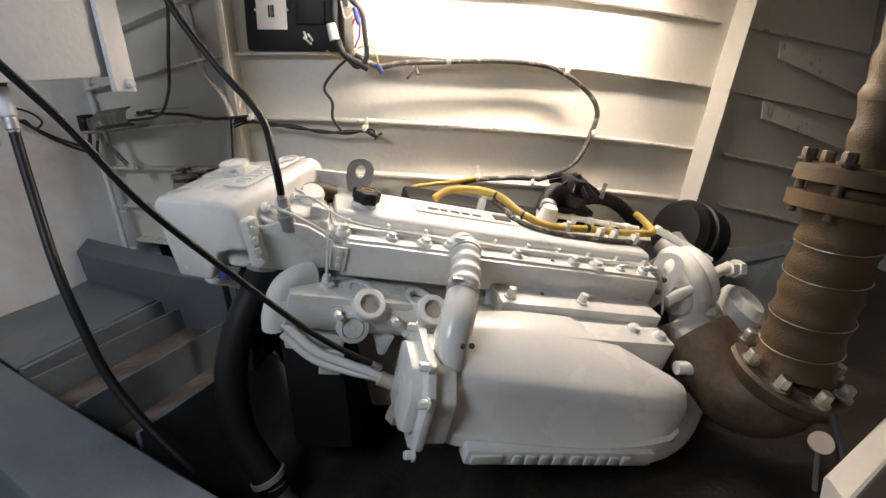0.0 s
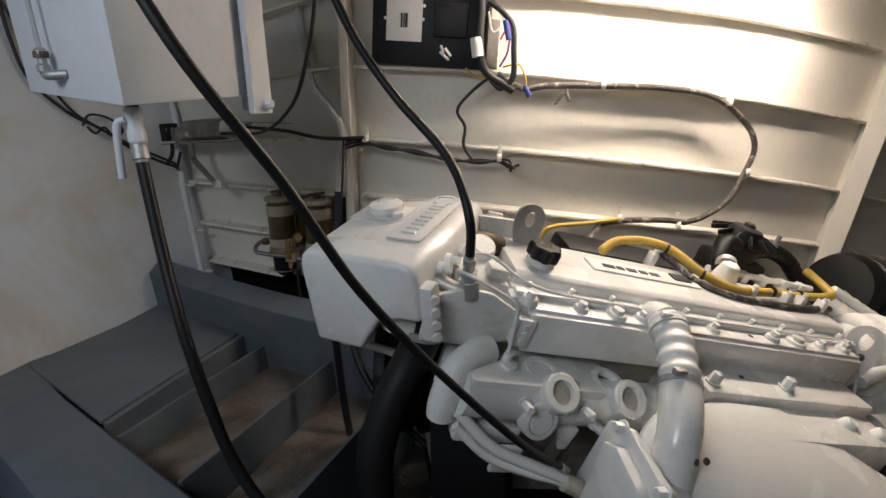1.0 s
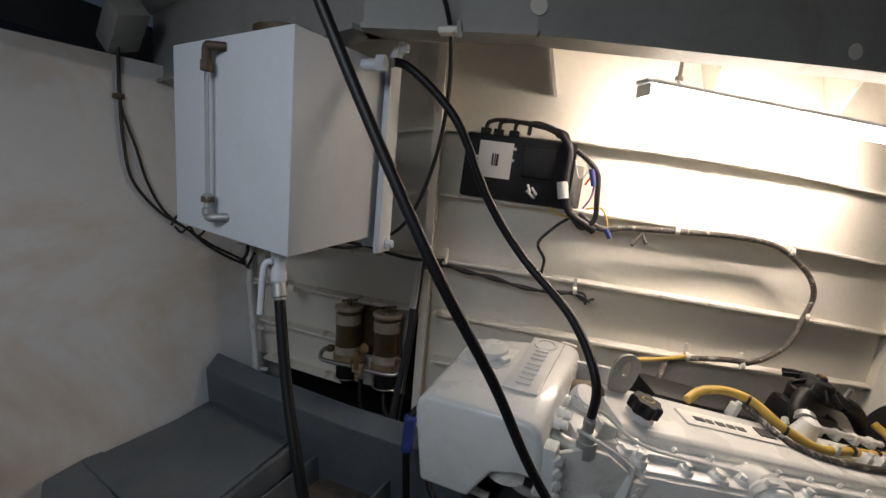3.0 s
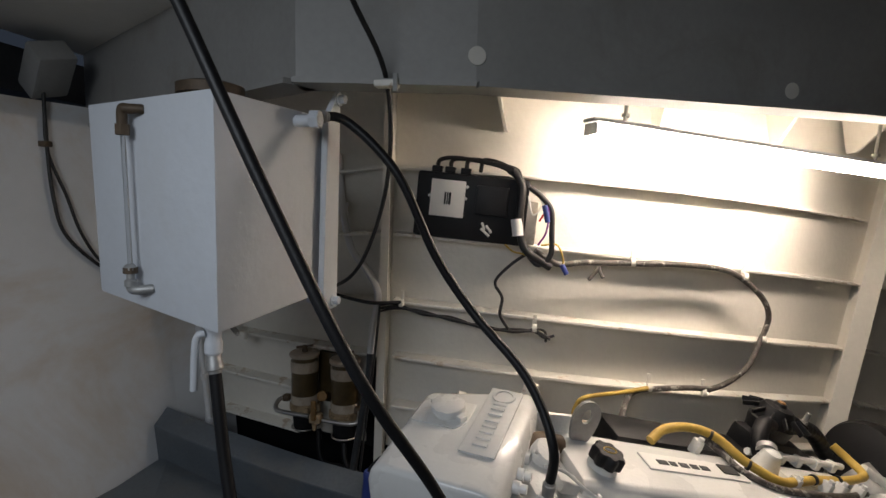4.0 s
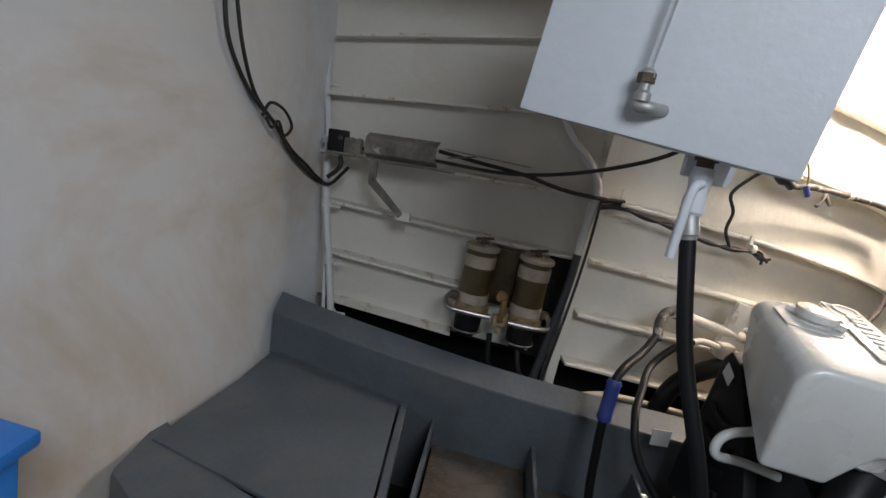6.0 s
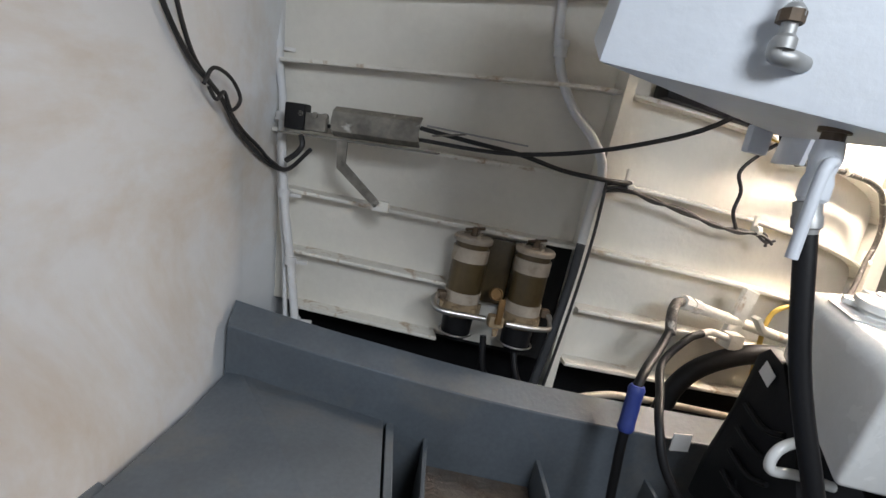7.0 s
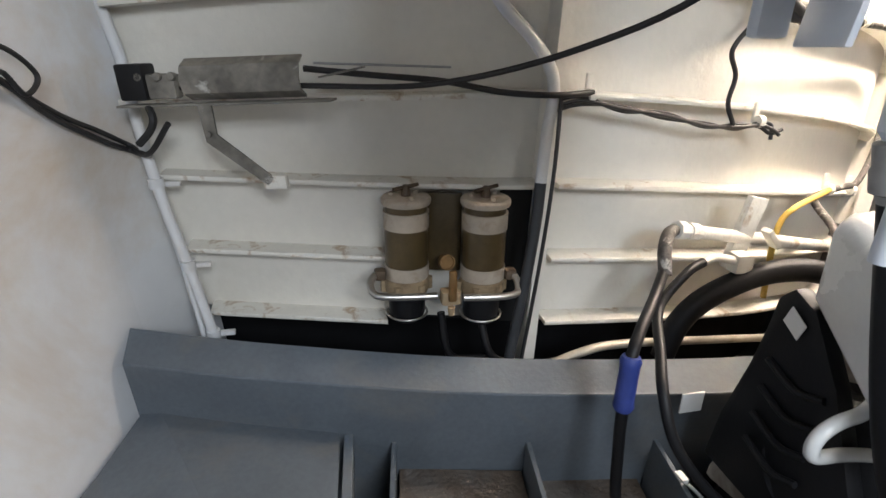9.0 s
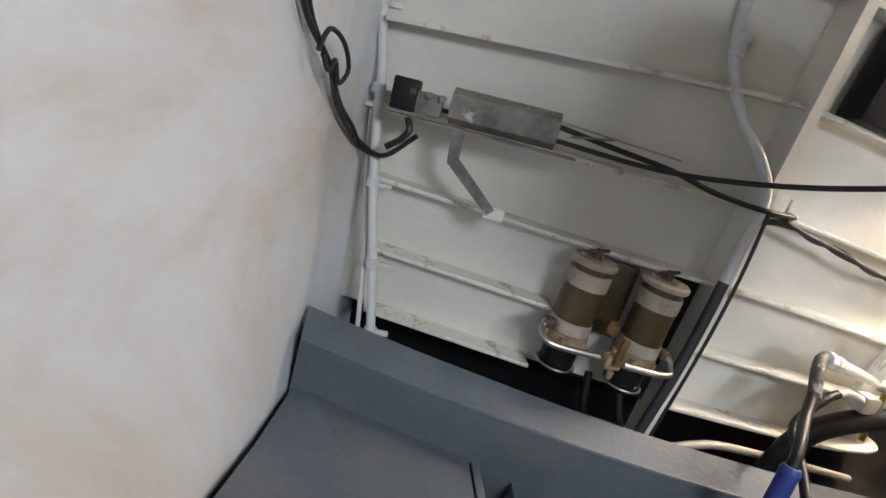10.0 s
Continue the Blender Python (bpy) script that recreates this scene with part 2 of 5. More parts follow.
def edge_y(x):
    for (x0, y0), (x1, y1) in zip(EDGE, EDGE[1:]):
        if x <= x1:
            return y0 + (y1 - y0) * (x - x0) / (x1 - x0)
    return EDGE[-1][1]


def hull_y(x):
    return sum(edge_y(x + d) for d in (-0.2, -0.1, 0, 0.1, 0.2)) / 5


def level(z0, x):
    d, e = max(0.0, x + 0.82), max(0.0, -0.9 - x)
    return z0 - 0.045 * d - (0.017 + 0.07 * (1.66 - z0)) * d * d - 0.19 * max(0.0, z0 - 0.96) * e


LEDGE_DEPTH = 0.062
LEVELS = (1.655, 1.418, 1.172, 0.965, 0.778, 0.600)


def hull_sheet(x0, x1, zlow, ztop, back, thick, steps=40):
    bm = B()
    cols = []
    for i in range(steps + 1):
        x = x0 + (x1 - x0) * i / steps
        zb = level(zlow, x) if zlow > 0.3 else zlow
        y = hull_y(x) + back
        cols.append([bm.verts.new((x, y, zb)), bm.verts.new((x, y, ztop)), bm.verts.new((x, y + thick, ztop)), bm.verts.new((x, y + thick, zb))])
    for a, b in zip(cols, cols[1:]):
        for k in range(4):
            bm.faces.new((a[k], a[(k + 1) % 4], b[(k + 1) % 4], b[k]))
    bm.faces.new(cols[0])
    bm.faces.new(cols[-1][::-1])
    return bm


hull = solo("wall_hull", hull_sheet(-2.1, 2.4, 0.590, 2.3, LEDGE_DEPTH, 0.012), HULL, "cream-white painted steel hull plating with dull stains", "wall", kind="structure")
# unpainted plating; the deep shade under the ledges is in its near-black colour
solo("wall_hull_lower", hull_sheet(-2.1, 2.4, -0.1, 0.75, LEDGE_DEPTH + 0.16, 0.01), DARKHULL, "dark unpainted lower hull plating with its deep shade put into the colour", "wall", kind="structure")


def ledge(z0, x0, x1):
    bm = B()
    rows = []
    for i in range(31):
        x = x0 + (x1 - x0) * i / 30
        y, z = hull_y(x), level(z0, x)
        wob = 0.002 * noise.noise((x * 9, z0 * 5, 0))
        rows.append([bm.verts.new(p) for p in ((x, y + LEDGE_DEPTH, z + 0.004), (x, y + 0.002 + wob, z + 0.001 + wob), (x, y + wob, z - 0.004), (x, y + 0.002, z - 0.010), (x, y + LEDGE_DEPTH, z - 0.010))])
    for a, b in zip(rows, rows[1:]):
        for k in range(5):
            bm.faces.new((a[k], a[(k + 1) % 5], b[(k + 1) % 5], b[k]))
    bm.faces.new(rows[0])
    bm.faces.new(rows[-1][::-1])
    return bm


for z0 in LEVELS:
    for x0, x1 in ((-1.80, -0.855), (-0.82, 1.22), (1.32, 2.35)):
        if x0 < -1 and z0 < 1.0:
            x0 = -1.80 + 0.18 * (1.3 - z0)
        if x0 < -1 and z0 < 0.9:
            x1 = -1.22
        solo("trim_longitudinal", ledge(z0, x0, x1), LEDGE, "white-painted steel longitudinal bar welded along the hull", "hull longitudinal", kind="structure")


def hull_frame(x_low, x_top, z_low, z_top, flange, depth, name):
    bm = B()
    n = 14
    rows = []
    for i in range(n + 1):
        z = z_low + (z_top - z_low) * i / n
        x = x_low + (x_top - x_low) * i / n
        y = hull_y(x) + LEDGE_DEPTH
        f, w, t = flange / 2, 0.006, 0.010
        yf = y - depth
        rows.append([bm.verts.new(p) for p in ((x - w, y, z), (x - w, yf + t, z), (x - f, yf + t, z), (x - f, yf, z), (x + f, yf, z), (x + f, yf + t, z), (x + w, yf + t, z), (x + w, y, z))])
    for a, b in zip(rows, rows[1:]):
        for k in range(8):
            bm.faces.new((a[k], a[(k + 1) % 8], b[(k + 1) % 8], b[k]))
    bm.faces.new(rows[0])
    bm.faces.new(rows[-1][::-1])
    return solo(name, bm, HULL, "white-painted steel hull frame with a narrow flange", "hull frame", kind="structure", smooth=False)


hull_frame(-0.868, -0.828, 0.42, 2.25, 0.030, 0.085, "trim_frame_1")
hull_frame(1.04, 1.47, 0.5, 2.1, 0.085, 0.13, "trim_frame_2")

# deep angle bars in the aft bay, cut back from the frame
for x0, x1, za, zb in ((1.60, 2.38, 1.40, 1.15), (1.53, 2.38, 1.10, 0.80)):
    bm = B()
    p, q = Vector((x0, hull_y(x0) - 0.03, za)), Vector((x1, hull_y(x1) - 0.03, zb))
    prism(bm, [p, q, q - Vector((0, 0, 0.09)), p - Vector((0, 0, 0.09))], (-0.006, 0.01, 0), 0.003)
    solo("trim_angle_bar", bm, LEDGE, "white-painted deep steel angle bar on the hull", "angle bar", kind="structure", smooth=False)

# flat black sheet painting the shade of the left bay cut-out
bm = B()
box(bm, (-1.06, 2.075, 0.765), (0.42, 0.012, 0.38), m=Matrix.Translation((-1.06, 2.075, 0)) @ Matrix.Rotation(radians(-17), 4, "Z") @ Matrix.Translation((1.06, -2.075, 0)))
solo("trim_recess_shade", bm, VOID, "flat black sheet standing in for the shaded recess behind the fuel filters", "recess", kind="structure", smooth=False)

# ---- bulkhead, overhead, floor and the closing walls ----
bm = B()
WALL = [(-1.64, 2.35), (-1.75, 2.1), (-1.83, 1.85), (-1.93, 1.55), (-2.07, 1.1), (-2.40, -1.3)]
prism(bm, [(x, y, -0.1) for x, y in WALL] + [(x - 0.05, y, -0.1) for x, y in WALL[::-1]], (-0.17, 0, 1.95))
solo("wall_bulkhead", bm, BULK, "white painted bulkhead with brownish smudges", "bulkhead", kind="structure", smooth=False)
# two plain walls added to close the room, dark to cut bounced light
bm = B()
box(bm, (-0.1, -1.33, 1.05), (5.2, 0.05, 2.3))
solo("wall_inboard", bm, OVERHEAD, "plain dull grey wall added to close the inboard side", "bulkhead", kind="structure", smooth=False)
bm = B()
box(bm, (2.43, 1.35, 1.05), (0.05, 5.4, 2.3))
solo("wall_aft", bm, OVERHEAD, "plain dull grey wall added to close the far end", "bulkhead", kind="structure", smooth=False)
# solid box whose dark colour replaces the shade of the upper opening
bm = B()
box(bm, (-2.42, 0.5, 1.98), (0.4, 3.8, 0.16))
solo("wall_gap_shade", bm, DECK, "solid dark box standing in for the unlit opening above the bulkhead", "bulkhead", kind="structure", smooth=False)
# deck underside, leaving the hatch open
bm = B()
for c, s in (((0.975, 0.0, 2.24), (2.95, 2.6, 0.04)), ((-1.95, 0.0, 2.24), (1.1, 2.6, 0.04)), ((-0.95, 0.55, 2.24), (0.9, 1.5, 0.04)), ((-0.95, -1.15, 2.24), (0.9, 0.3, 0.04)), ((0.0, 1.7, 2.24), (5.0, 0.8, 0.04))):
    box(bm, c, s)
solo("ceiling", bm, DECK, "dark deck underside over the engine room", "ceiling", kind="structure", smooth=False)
bm = B()
prism(bm, [(-2.1, 1.45, 2.07), (-0.85, 1.25, 2.07), (-0.47, 1.31, 2.07), (0.284, 1.60, 2.07), (1.6, 2.17, 2.07), (2.4, 2.5, 2.07), (2.4, 4.0, 2.07), (-2.1, 3.0, 2.07)], (0, 0, 0.02))
solo("ceiling_side_deck", bm, HULL, "white painted side deck underside", "ceiling", kind="structure", smooth=False)
bm = B()
prism(bm, [(-2.4, 2.7, 0.06), (2.4, 4.1, 0.06), (2.4, -1.3, 0.06), (-2.5, -1.3, 0.06)], (0, 0, -0.05))
solo("floor", bm, FLOORDARK, "bilge bottom with rusty grime, under-engine shade painted into its dark colour", "floor", kind="structure", smooth=False)

# overhead girder with lightening holes
GIRDER = [(-2.08, 1.98), (-0.85, 1.24), (-0.47, 1.298), (0.284, 1.594), (1.6, 2.16)]


def girder():
    bm = B()
    for (x0, y0), (x1, y1) in zip(GIRDER, GIRDER[1:]):
        a, b = Vector((x0, y0, 0)), Vector((x1, y1, 0))
        d = (b - a).normalized()
        nrm = Vector((-d.y, d.x, 0))
        prism(bm, [a + Vector((0, 0, 1.79)), b + Vector((0, 0, 1.79)), b + Vector((0, 0, 2.075)), a + Vector((0, 0, 2.075))], nrm * 0.012)
        prism(bm, [a - nrm * 0.03 + Vector((0, 0, 1.78)), b - nrm * 0.03 + Vector((0, 0, 1.78)), b - nrm * 0.03 + Vector((0, 0, 1.792)), a - nrm * 0.03 + Vector((0, 0, 1.792))], nrm * 0.09)
    return bm


gird = solo("trim_overhead_girder", girder(), OVERHEAD, "dull grey-white overhead deck girder with round holes", "deck girder", kind="structure", smooth=False)
for k, f in ((2, 0.0), (2, 0.985), (3, 0.62)):
    (x0, y0), (x1, y1) = GIRDER[k], GIRDER[k + 1]
    p = Vector((x0 + (x1 - x0) * f, y0 + (y1 - y0) * f, 1.848 - 0.02 * (k - 2 + f)))
    nrm = Vector((-(y1 - y0), x1 - x0, 0)).normalized()
    bm = B()
    rings(bm, p - nrm * 0.004, nrm, [(0, 0.0195), (0.002, 0.0195)], 24)
    part("lightening_hole", bm, HULL, gird, "pale round hole through the web")
# knees between girder and hull
for x in (-0.50, 0.02, 0.50, 0.95):
    bm = B()
    yh = hull_y(x) + LEDGE_DEPTH
    gy = min(yh - 0.1, 1.32 + (x + 0.45) * 0.40)
    prism(bm, [(x, gy + 0.02, 2.07), (x, yh, 2.07), (x + 0.06, yh, 1.78), (x + 0.06, yh - 0.06, 1.78)], (0.010, 0, 0))
    solo("trim_knee", bm, HULL, "white triangular steel knee bracket under the deck", "knee bracket", kind="structure", smooth=False)

# engine girders, floor plate and bilge ribs
REAR = [(-1.82, 1.965, 0.640), (-1.62, 1.915, 0.618), (-1.45, 1.878, 0.601), (-1.09, 1.804, 0.572), (-0.73, 1.738, 0.560), (-0.365, 1.686, 0.555), (0.0, 1.715, 0.53), (0.6, 2.015, 0.49), (1.6, 2.6, 0.45)]


def strip(bm, line, width, z0, bevel=0.012, lean=0.0, fall=0.0):
    """A long box-section girder that follows a bent line of (x, y, top); width is towards +y, lean sets its foot back, fall tips its top towards the front."""
    rows = []
    b = bevel
    for x, y, z1 in line:
        prof = ((0, z0), (0, z1 - b - fall), (b * 0.3, z1 - b * 0.3 - fall), (b, z1 - fall), (width - b, z1), (width, z1 - b), (width, z0))
        rows.append([bm.verts.new((x, y + o + (lean * (z1 - z) if o < width / 2 else 0.0), z)) for o, z in prof])
    n = len(prof)
    for p, q in zip(rows, rows[1:]):
        for k in range(n):
            bm.faces.new((p[k], p[(k + 1) % n], q[(k + 1) % n], q[k]))
    bm.faces.new(rows[0])
    bm.faces.new(rows[-1][::-1])
    return bm


def finer(line, n=6):
    return [tuple(p) for p in spline(line, n)]


solo("trim_rear_girder", strip(B(), finer(REAR), 0.092, 0.0, 0.007, 0.12, 0.042), GREY, "grey-painted steel engine girder with dusty top", "engine girder", kind="structure", smooth=False)
NEAR = [(-1.98, 1.37, 0.39), (-1.75, 1.18, 0.39), (-1.45, 1.04, 0.39), (-1.05, 0.87, 0.39), (-0.25, 0.54, 0.39), (0.5, 0.24, 0.39), (1.2, -0.02, 0.39)]
solo("trim_near_girder", strip(B(), finer(NEAR, 4), 0.24, 0.0), GREY, "grey-blue painted steel engine girder", "engine girder", kind="structure")
bm = B()
prism(bm, [(-1.80, 2.04, 0.440), (-1.355, 1.93, 0.383), (-1.40, 1.26, 0.383), (-1.96, 1.50, 0.383), (-1.86, 1.82, 0.405)], (0, 0, 0.012), 0.003)
solo("floor_plate", bm, GREY, "grey-painted steel floor plate with scuffs", "floor plate", kind="structure", smooth=False)
bm = B()
prism(bm, [(-1.349, 1.89, 0.29), (-1.394, 1.26, 0.29), (-1.394, 1.26, 0.391), (-1.349, 1.89, 0.391)], (0.022, 0, 0), 0.003)
solo("trim_plate_lip", bm, GREY, "grey steel angle lip along the floor plate", "plate edge", kind="structure", smooth=False)
for (xa, ya), (xb, yb) in (((-1.235, 1.88), (-1.335, 1.24)), ((-0.915, 1.80), (-1.03, 1.12)), ((-0.60, 1.75), (-0.73, 1.02))):
    bm = B()
    prism(bm, [(xa, ya, 0.04), (xb, yb, 0.04), (xb, yb, 0.365), (xa, ya, 0.365)], (0.012, 0.002, 0), 0.002)
    solo("trim_bilge_rib", bm, GREY, "grey-painted upright bilge rib plate", "bilge rib", kind="structure", smooth=False)
for x0, x1, z in ((-1.235, -0.915, 0.27), (-0.915, -0.60, 0.22)):
    bm = B()
    prism(bm, [(x0 + 0.016, 1.87, z), (x1 - 0.004, 1.80, z), (x1 - 0.11, 1.12, z), (x0 - 0.08, 1.2, z)], (0, 0, -0.03), 0.004)
    solo("floor_bilge_pan", bm, BILGE, "rust-stained flat bottom between the ribs", "bilge pan", kind="structure")
# near-side girder beyond the engine
bm = B()
strip(bm, [(0.95, 0.93, 0.40), (1.30, 1.27, 0.40), (1.8, 1.8, 0.40)], 0.09, 0.0)
solo("trim_inboard_rail", bm, HULL, "white-painted steel rail edge", "rail", kind="structure", smooth=False)

# ---- batten lamp ----
A0, A1 = Vector((-0.19, 1.735, 1.755)), Vector((0.97, 2.27, 1.665))
lamp = thing("batten_lamp", A0, "long lit linear batten lamp with a grey housing under the deck", "lamp")
ax = (A1 - A0).normalized()
sidev = Vector((0, 0, 1)).cross(ax).normalized()
upv = ax.cross(sidev)
ml = Matrix((ax, sidev, upv)).transposed().to_4x4()
ml.translation = A0
L = (A1 - A0).length
bm = B()
box(bm, (L / 2, 0, 0.027), (L, 0.062, 0.012), 0.003)
part("housing", bm, TANKW, lamp, "grey metal housing", frame_of=ml)
bm = B()
box(bm, (L / 2, 0, 0.003), (L - 0.03, 0.048, 0.036), 0.006)
part("diffuser", bm, GLOW, lamp, "glowing warm white diffuser", frame_of=ml)
for u in (0.012, L - 0.012):
    bm = B()
    box(bm, (u, 0, 0.002), (0.010, 0.060, 0.034), 0.002)
    part("end_cap", bm, TANKW, lamp, frame_of=ml)
for u in (0.12, L - 0.15):
    bm = B()
    cyl(bm, (u, 0, 0.03), (u, 0, 0.16), 0.006, seg=10)
    cyl(bm, (u, 0, 0.05), (u, 0, 0.06), 0.013, seg=6)
    part("hanger", bm, DULLSTEEL, lamp, frame_of=ml)

# ---- wall-hung tank ----
tank = thing("fuel_tank", (-1.16, 1.40, 1.28), "white-painted steel day tank hung under the deck", "tank")
FL, BL, BR, BK = Vector((-1.285, 1.175, 0)), Vector((-0.905, 1.03, 0)), Vector((-0.832, 1.385, 0)), Vector((-1.175, 1.47, 0))
up = Vector((0, 0, 1))
LEAN = Vector((0.03, -0.045, 0))
bm = B()
t = bmesh.new()
lowv = [t.verts.new(p + up * z) for p, z in ((FL, 1.322), (BL, 1.288), (BR, 1.312), (BK, 1.41))]
topv = [t.verts.new(p + LEAN + up * 1.722) for p in (FL, BL, BR, BK)]
t.faces.new(lowv)
t.faces.new(topv[::-1])
for i in range(4):
    t.faces.new((lowv[i], topv[i], topv[(i + 1) % 4], lowv[(i + 1) % 4]))
bmesh.ops.bevel(t, geom=t.edges[:], offset=0.006, segments=2, profile=0.6, affect="EDGES")
merge(bm, t)
part("body", bm, TANKW, tank)
# welded mounting lugs at the back and underneath
for p, z in ((BR + Vector((-0.04, 0.005, 0)), 1.272), (BR * 0.45 + BK * 0.55, 1.375)):
    bm = B()
    box(bm, p + up * (z + 0.028), (0.042, 0.018, 0.048), 0.006)
    lug = part("mounting_lug", bm, TANKW, tank)
bm = B()
prism(bm, [BR + up * 1.268 + Vector((-0.006, -0.06, 0)), BR + LEAN + up * 1.72 + Vector((-0.006, -0.06, 0)), BR + LEAN + up * 1.79 + Vector((0.001, 0.0, 0)), BR + up * 1.268 + Vector((0.001, 0.01, 0))], (0.014, 0.003, 0), 0.003)
part("side_strap", bm, TANKW, tank, "white mounting strap along the back edge")
for z in (1.29, 1.765):
    bm = B()
    hexbolt(bm, BR + LEAN * ((z - 1.28) / 0.44) + up * z + Vector((0.014, -0.012, 0)), (1, -0.17, 0), 0.011, 0.014)
    part("bolt", bm, TANKW, tank)
bm = B()
rings(bm, BL * 0.30 + BR * 0.2 + BK * 0.25 + FL * 0.25 + LEAN + up * 1.721, up, [(0, 0.055), (0.03, 0.055), (0.03, 0.068), (0.05, 0.068), (0.056, 0.05)], 28)
part("filler_cap", bm, RUSTY, tank, "brownish round filler cap")
# sight gauge on the broad face
face = (BL - FL).normalized()
out = Vector((face.y, -face.x, 0))


def on_face(f, z, o):
    return FL + (BL - FL) * f + LEAN * ((z - 1.28) / 0.44) + out * o + up * z


bm = B()
tube(bm, [on_face(0.49, 1.70, -0.004), on_face(0.44, 1.70, 0.016), on_face(0.415, 1.70, 0.02), on_face(0.405, 1.685, 0.02), on_face(0.405, 1.655, 0.02)], 0.0095, 12, 5)
rings(bm, on_face(0.405, 1.672, 0.02), (0, 0, -1), [(0, 0.013), (0.02, 0.013)], 6)
part("gauge_elbow", bm, RUSTY, tank, "dark brown pipe elbow")
bm = B()
cyl(bm, on_face(0.405, 1.66, 0.02), on_face(0.405, 1.39, 0.02), 0.0045, seg=12)
part("sight_tube", bm, CLEAR, tank, "clear sight tube")
bm = B()
rings(bm, on_face(0.405, 1.402, 0.02), (0, 0, -1), [(0, 0.007), (0.006, 0.012), (0.012, 0.012), (0.015, 0.008), (0.03, 0.008), (0.034, 0.012), (0.045, 0.012)], 12)
tube(bm, [on_face(0.405, 1.365, 0.02), on_face(0.41, 1.352, 0.021), on_face(0.45, 1.35, 0.02), on_face(0.50, 1.352, -0.004)], 0.0095, 12, 5)
part("gauge_valve", bm, DULLSTEEL, tank, "dull grey gauge cock")
bm = B()
rings(bm, on_face(0.405, 1.395, 0.02), (0, 0, -1), [(0, 0.0135), (0.012, 0.0135)], 8)
part("gauge_collar", bm, RUSTY, tank, "dark brown collar")
# drain valve under the tank
DR = Vector((-0.985, 1.135, 0.012))
bm = B()
rings(bm, DR + up * 1.335, (0, 0, -1), [(0, 0.014), (0.03, 0.014), (0.03, 0.018), (0.05, 0.018), (0.05, 0.013), (0.07, 0.013)], 16)
part("drain_pipe", bm, RUSTY, tank, "dark threaded drain pipe")
bm = B()
rings(bm, DR + up * 1.275, (0, 0, -1), [(0, 0.016), (0.02, 0.018), (0.04, 0.015), (0.05, 0.018), (0.07, 0.018), (0.075, 0.014), (0.10, 0.0135)], 16)
part("ball_valve", bm, TANKW, tank, "white-painted ball valve")
bm = B()
tube(bm, [DR + Vector((-0.006, -0.018, 1.25)), DR + Vector((-0.018, -0.024, 1.245)), DR + Vector((-0.024, -0.026, 1.22)), DR + Vector((-0.028, -0.028, 1.13))], 0.0075, 10, 5)
part("lever", bm, TANKW, tank, "pale blue-white valve lever")
bm = B()
tube(bm, [BL * 0.38 + BR * 0.62 + LEAN + Vector((-0.02, 0, 1.70)), BL * 0.38 + BR * 0.62 + LEAN + Vector((0.02, 0, 1.70)), BL * 0.38 + BR * 0.62 + LEAN + Vector((0.05, -0.005, 1.705))], 0.013, 12, 4)
rings(bm, BL * 0.38 + BR * 0.62 + LEAN + Vector((0.03, 0, 1.703)), (1, 0, 0), [(0, 0.019), (0.02, 0.019)], 6)
part("return_fitting", bm, TANKW, tank, "white pipe stub with nut")


def hose(name, pts, r, label, ends, seg=12, n=8):
    """A rubber hose with a crimped ferrule at each end that is fitted."""
    ob = thing(name, pts[-1], label, "hose")
    part("rubber_hose", tube(B(), pts, r, seg, n), RUBBER, ob)
    path = spline(pts, n)
    for e in ends:
        p, q = (path[0], path[2]) if e == 0 else (path[-1], path[-3])
        bm = B()
        rings(bm, p, q - p, [(-0.012, r * 0.9), (-0.01, r * 1.25), (0.006, r * 1.25), (0.008, r * 1.35), (0.022, r * 1.35), (0.024, r * 1.1), (0.03, r * 1.02)], 16)
        part("ferrule", bm, DULLSTEEL, ob, "grey crimped end ferrule")
    return ob


def cable(name, pts, r, mat, label, category="cable", seg=10, n=8, group=""):
    return solo(name, tube(B(), pts, r, seg, n), mat, label, category, group)


hose("fuel_hose", [(-0.80, 1.225, 1.712), (-0.742, 1.263, 1.706), (-0.630, 1.267, 1.596), (-0.548, 1.289, 1.422), (-0.462, 1.290, 1.300), (-0.339, 1.240, 1.178), (-0.283, 1.174, 1.068), (-0.287, 1.193, 0.959)], 0.0100, "black rubber fuel return hose curving from tank to engine", (0, 1))
hose("breather_hose", [(-0.92, 0.71, 2.13), (-0.83, 0.707, 1.95), (-0.730, 0.706, 1.752), (-0.630, 0.705, 1.549), (-0.528, 0.710, 1.353), (-0.454, 0.781, 1.193), (-0.388, 0.847, 1.030), (-0.299, 0.960, 0.845), (-0.162, 1.036, 0.669), (-0.071, 1.180, 0.510)], 0.0076, "black rubber hose running from the deck down to the engine", (1,))
hose("drain_hose", [DR + up * 1.19, (-0.945, 1.105, 1.00), (-0.888, 1.065, 0.82), (-0.838, 1.047, 0.66), (-0.790, 1.04, 0.52), (-0.70, 1.03, 0.39), (-0.57, 1.02, 0.25)], 0.0130, "thick black rubber drain hose under the tank valve", (0,))

# ---- engine control box on the hull ----
ecu = thing("control_box", (-0.545, 1.96, 1.40), "black engine control box with white label on the hull", "control box")


def hp(x, z, o):
    """A point o metres inboard of the hull ledges at x."""
    return Vector((x, hull_y(x) - o, z))


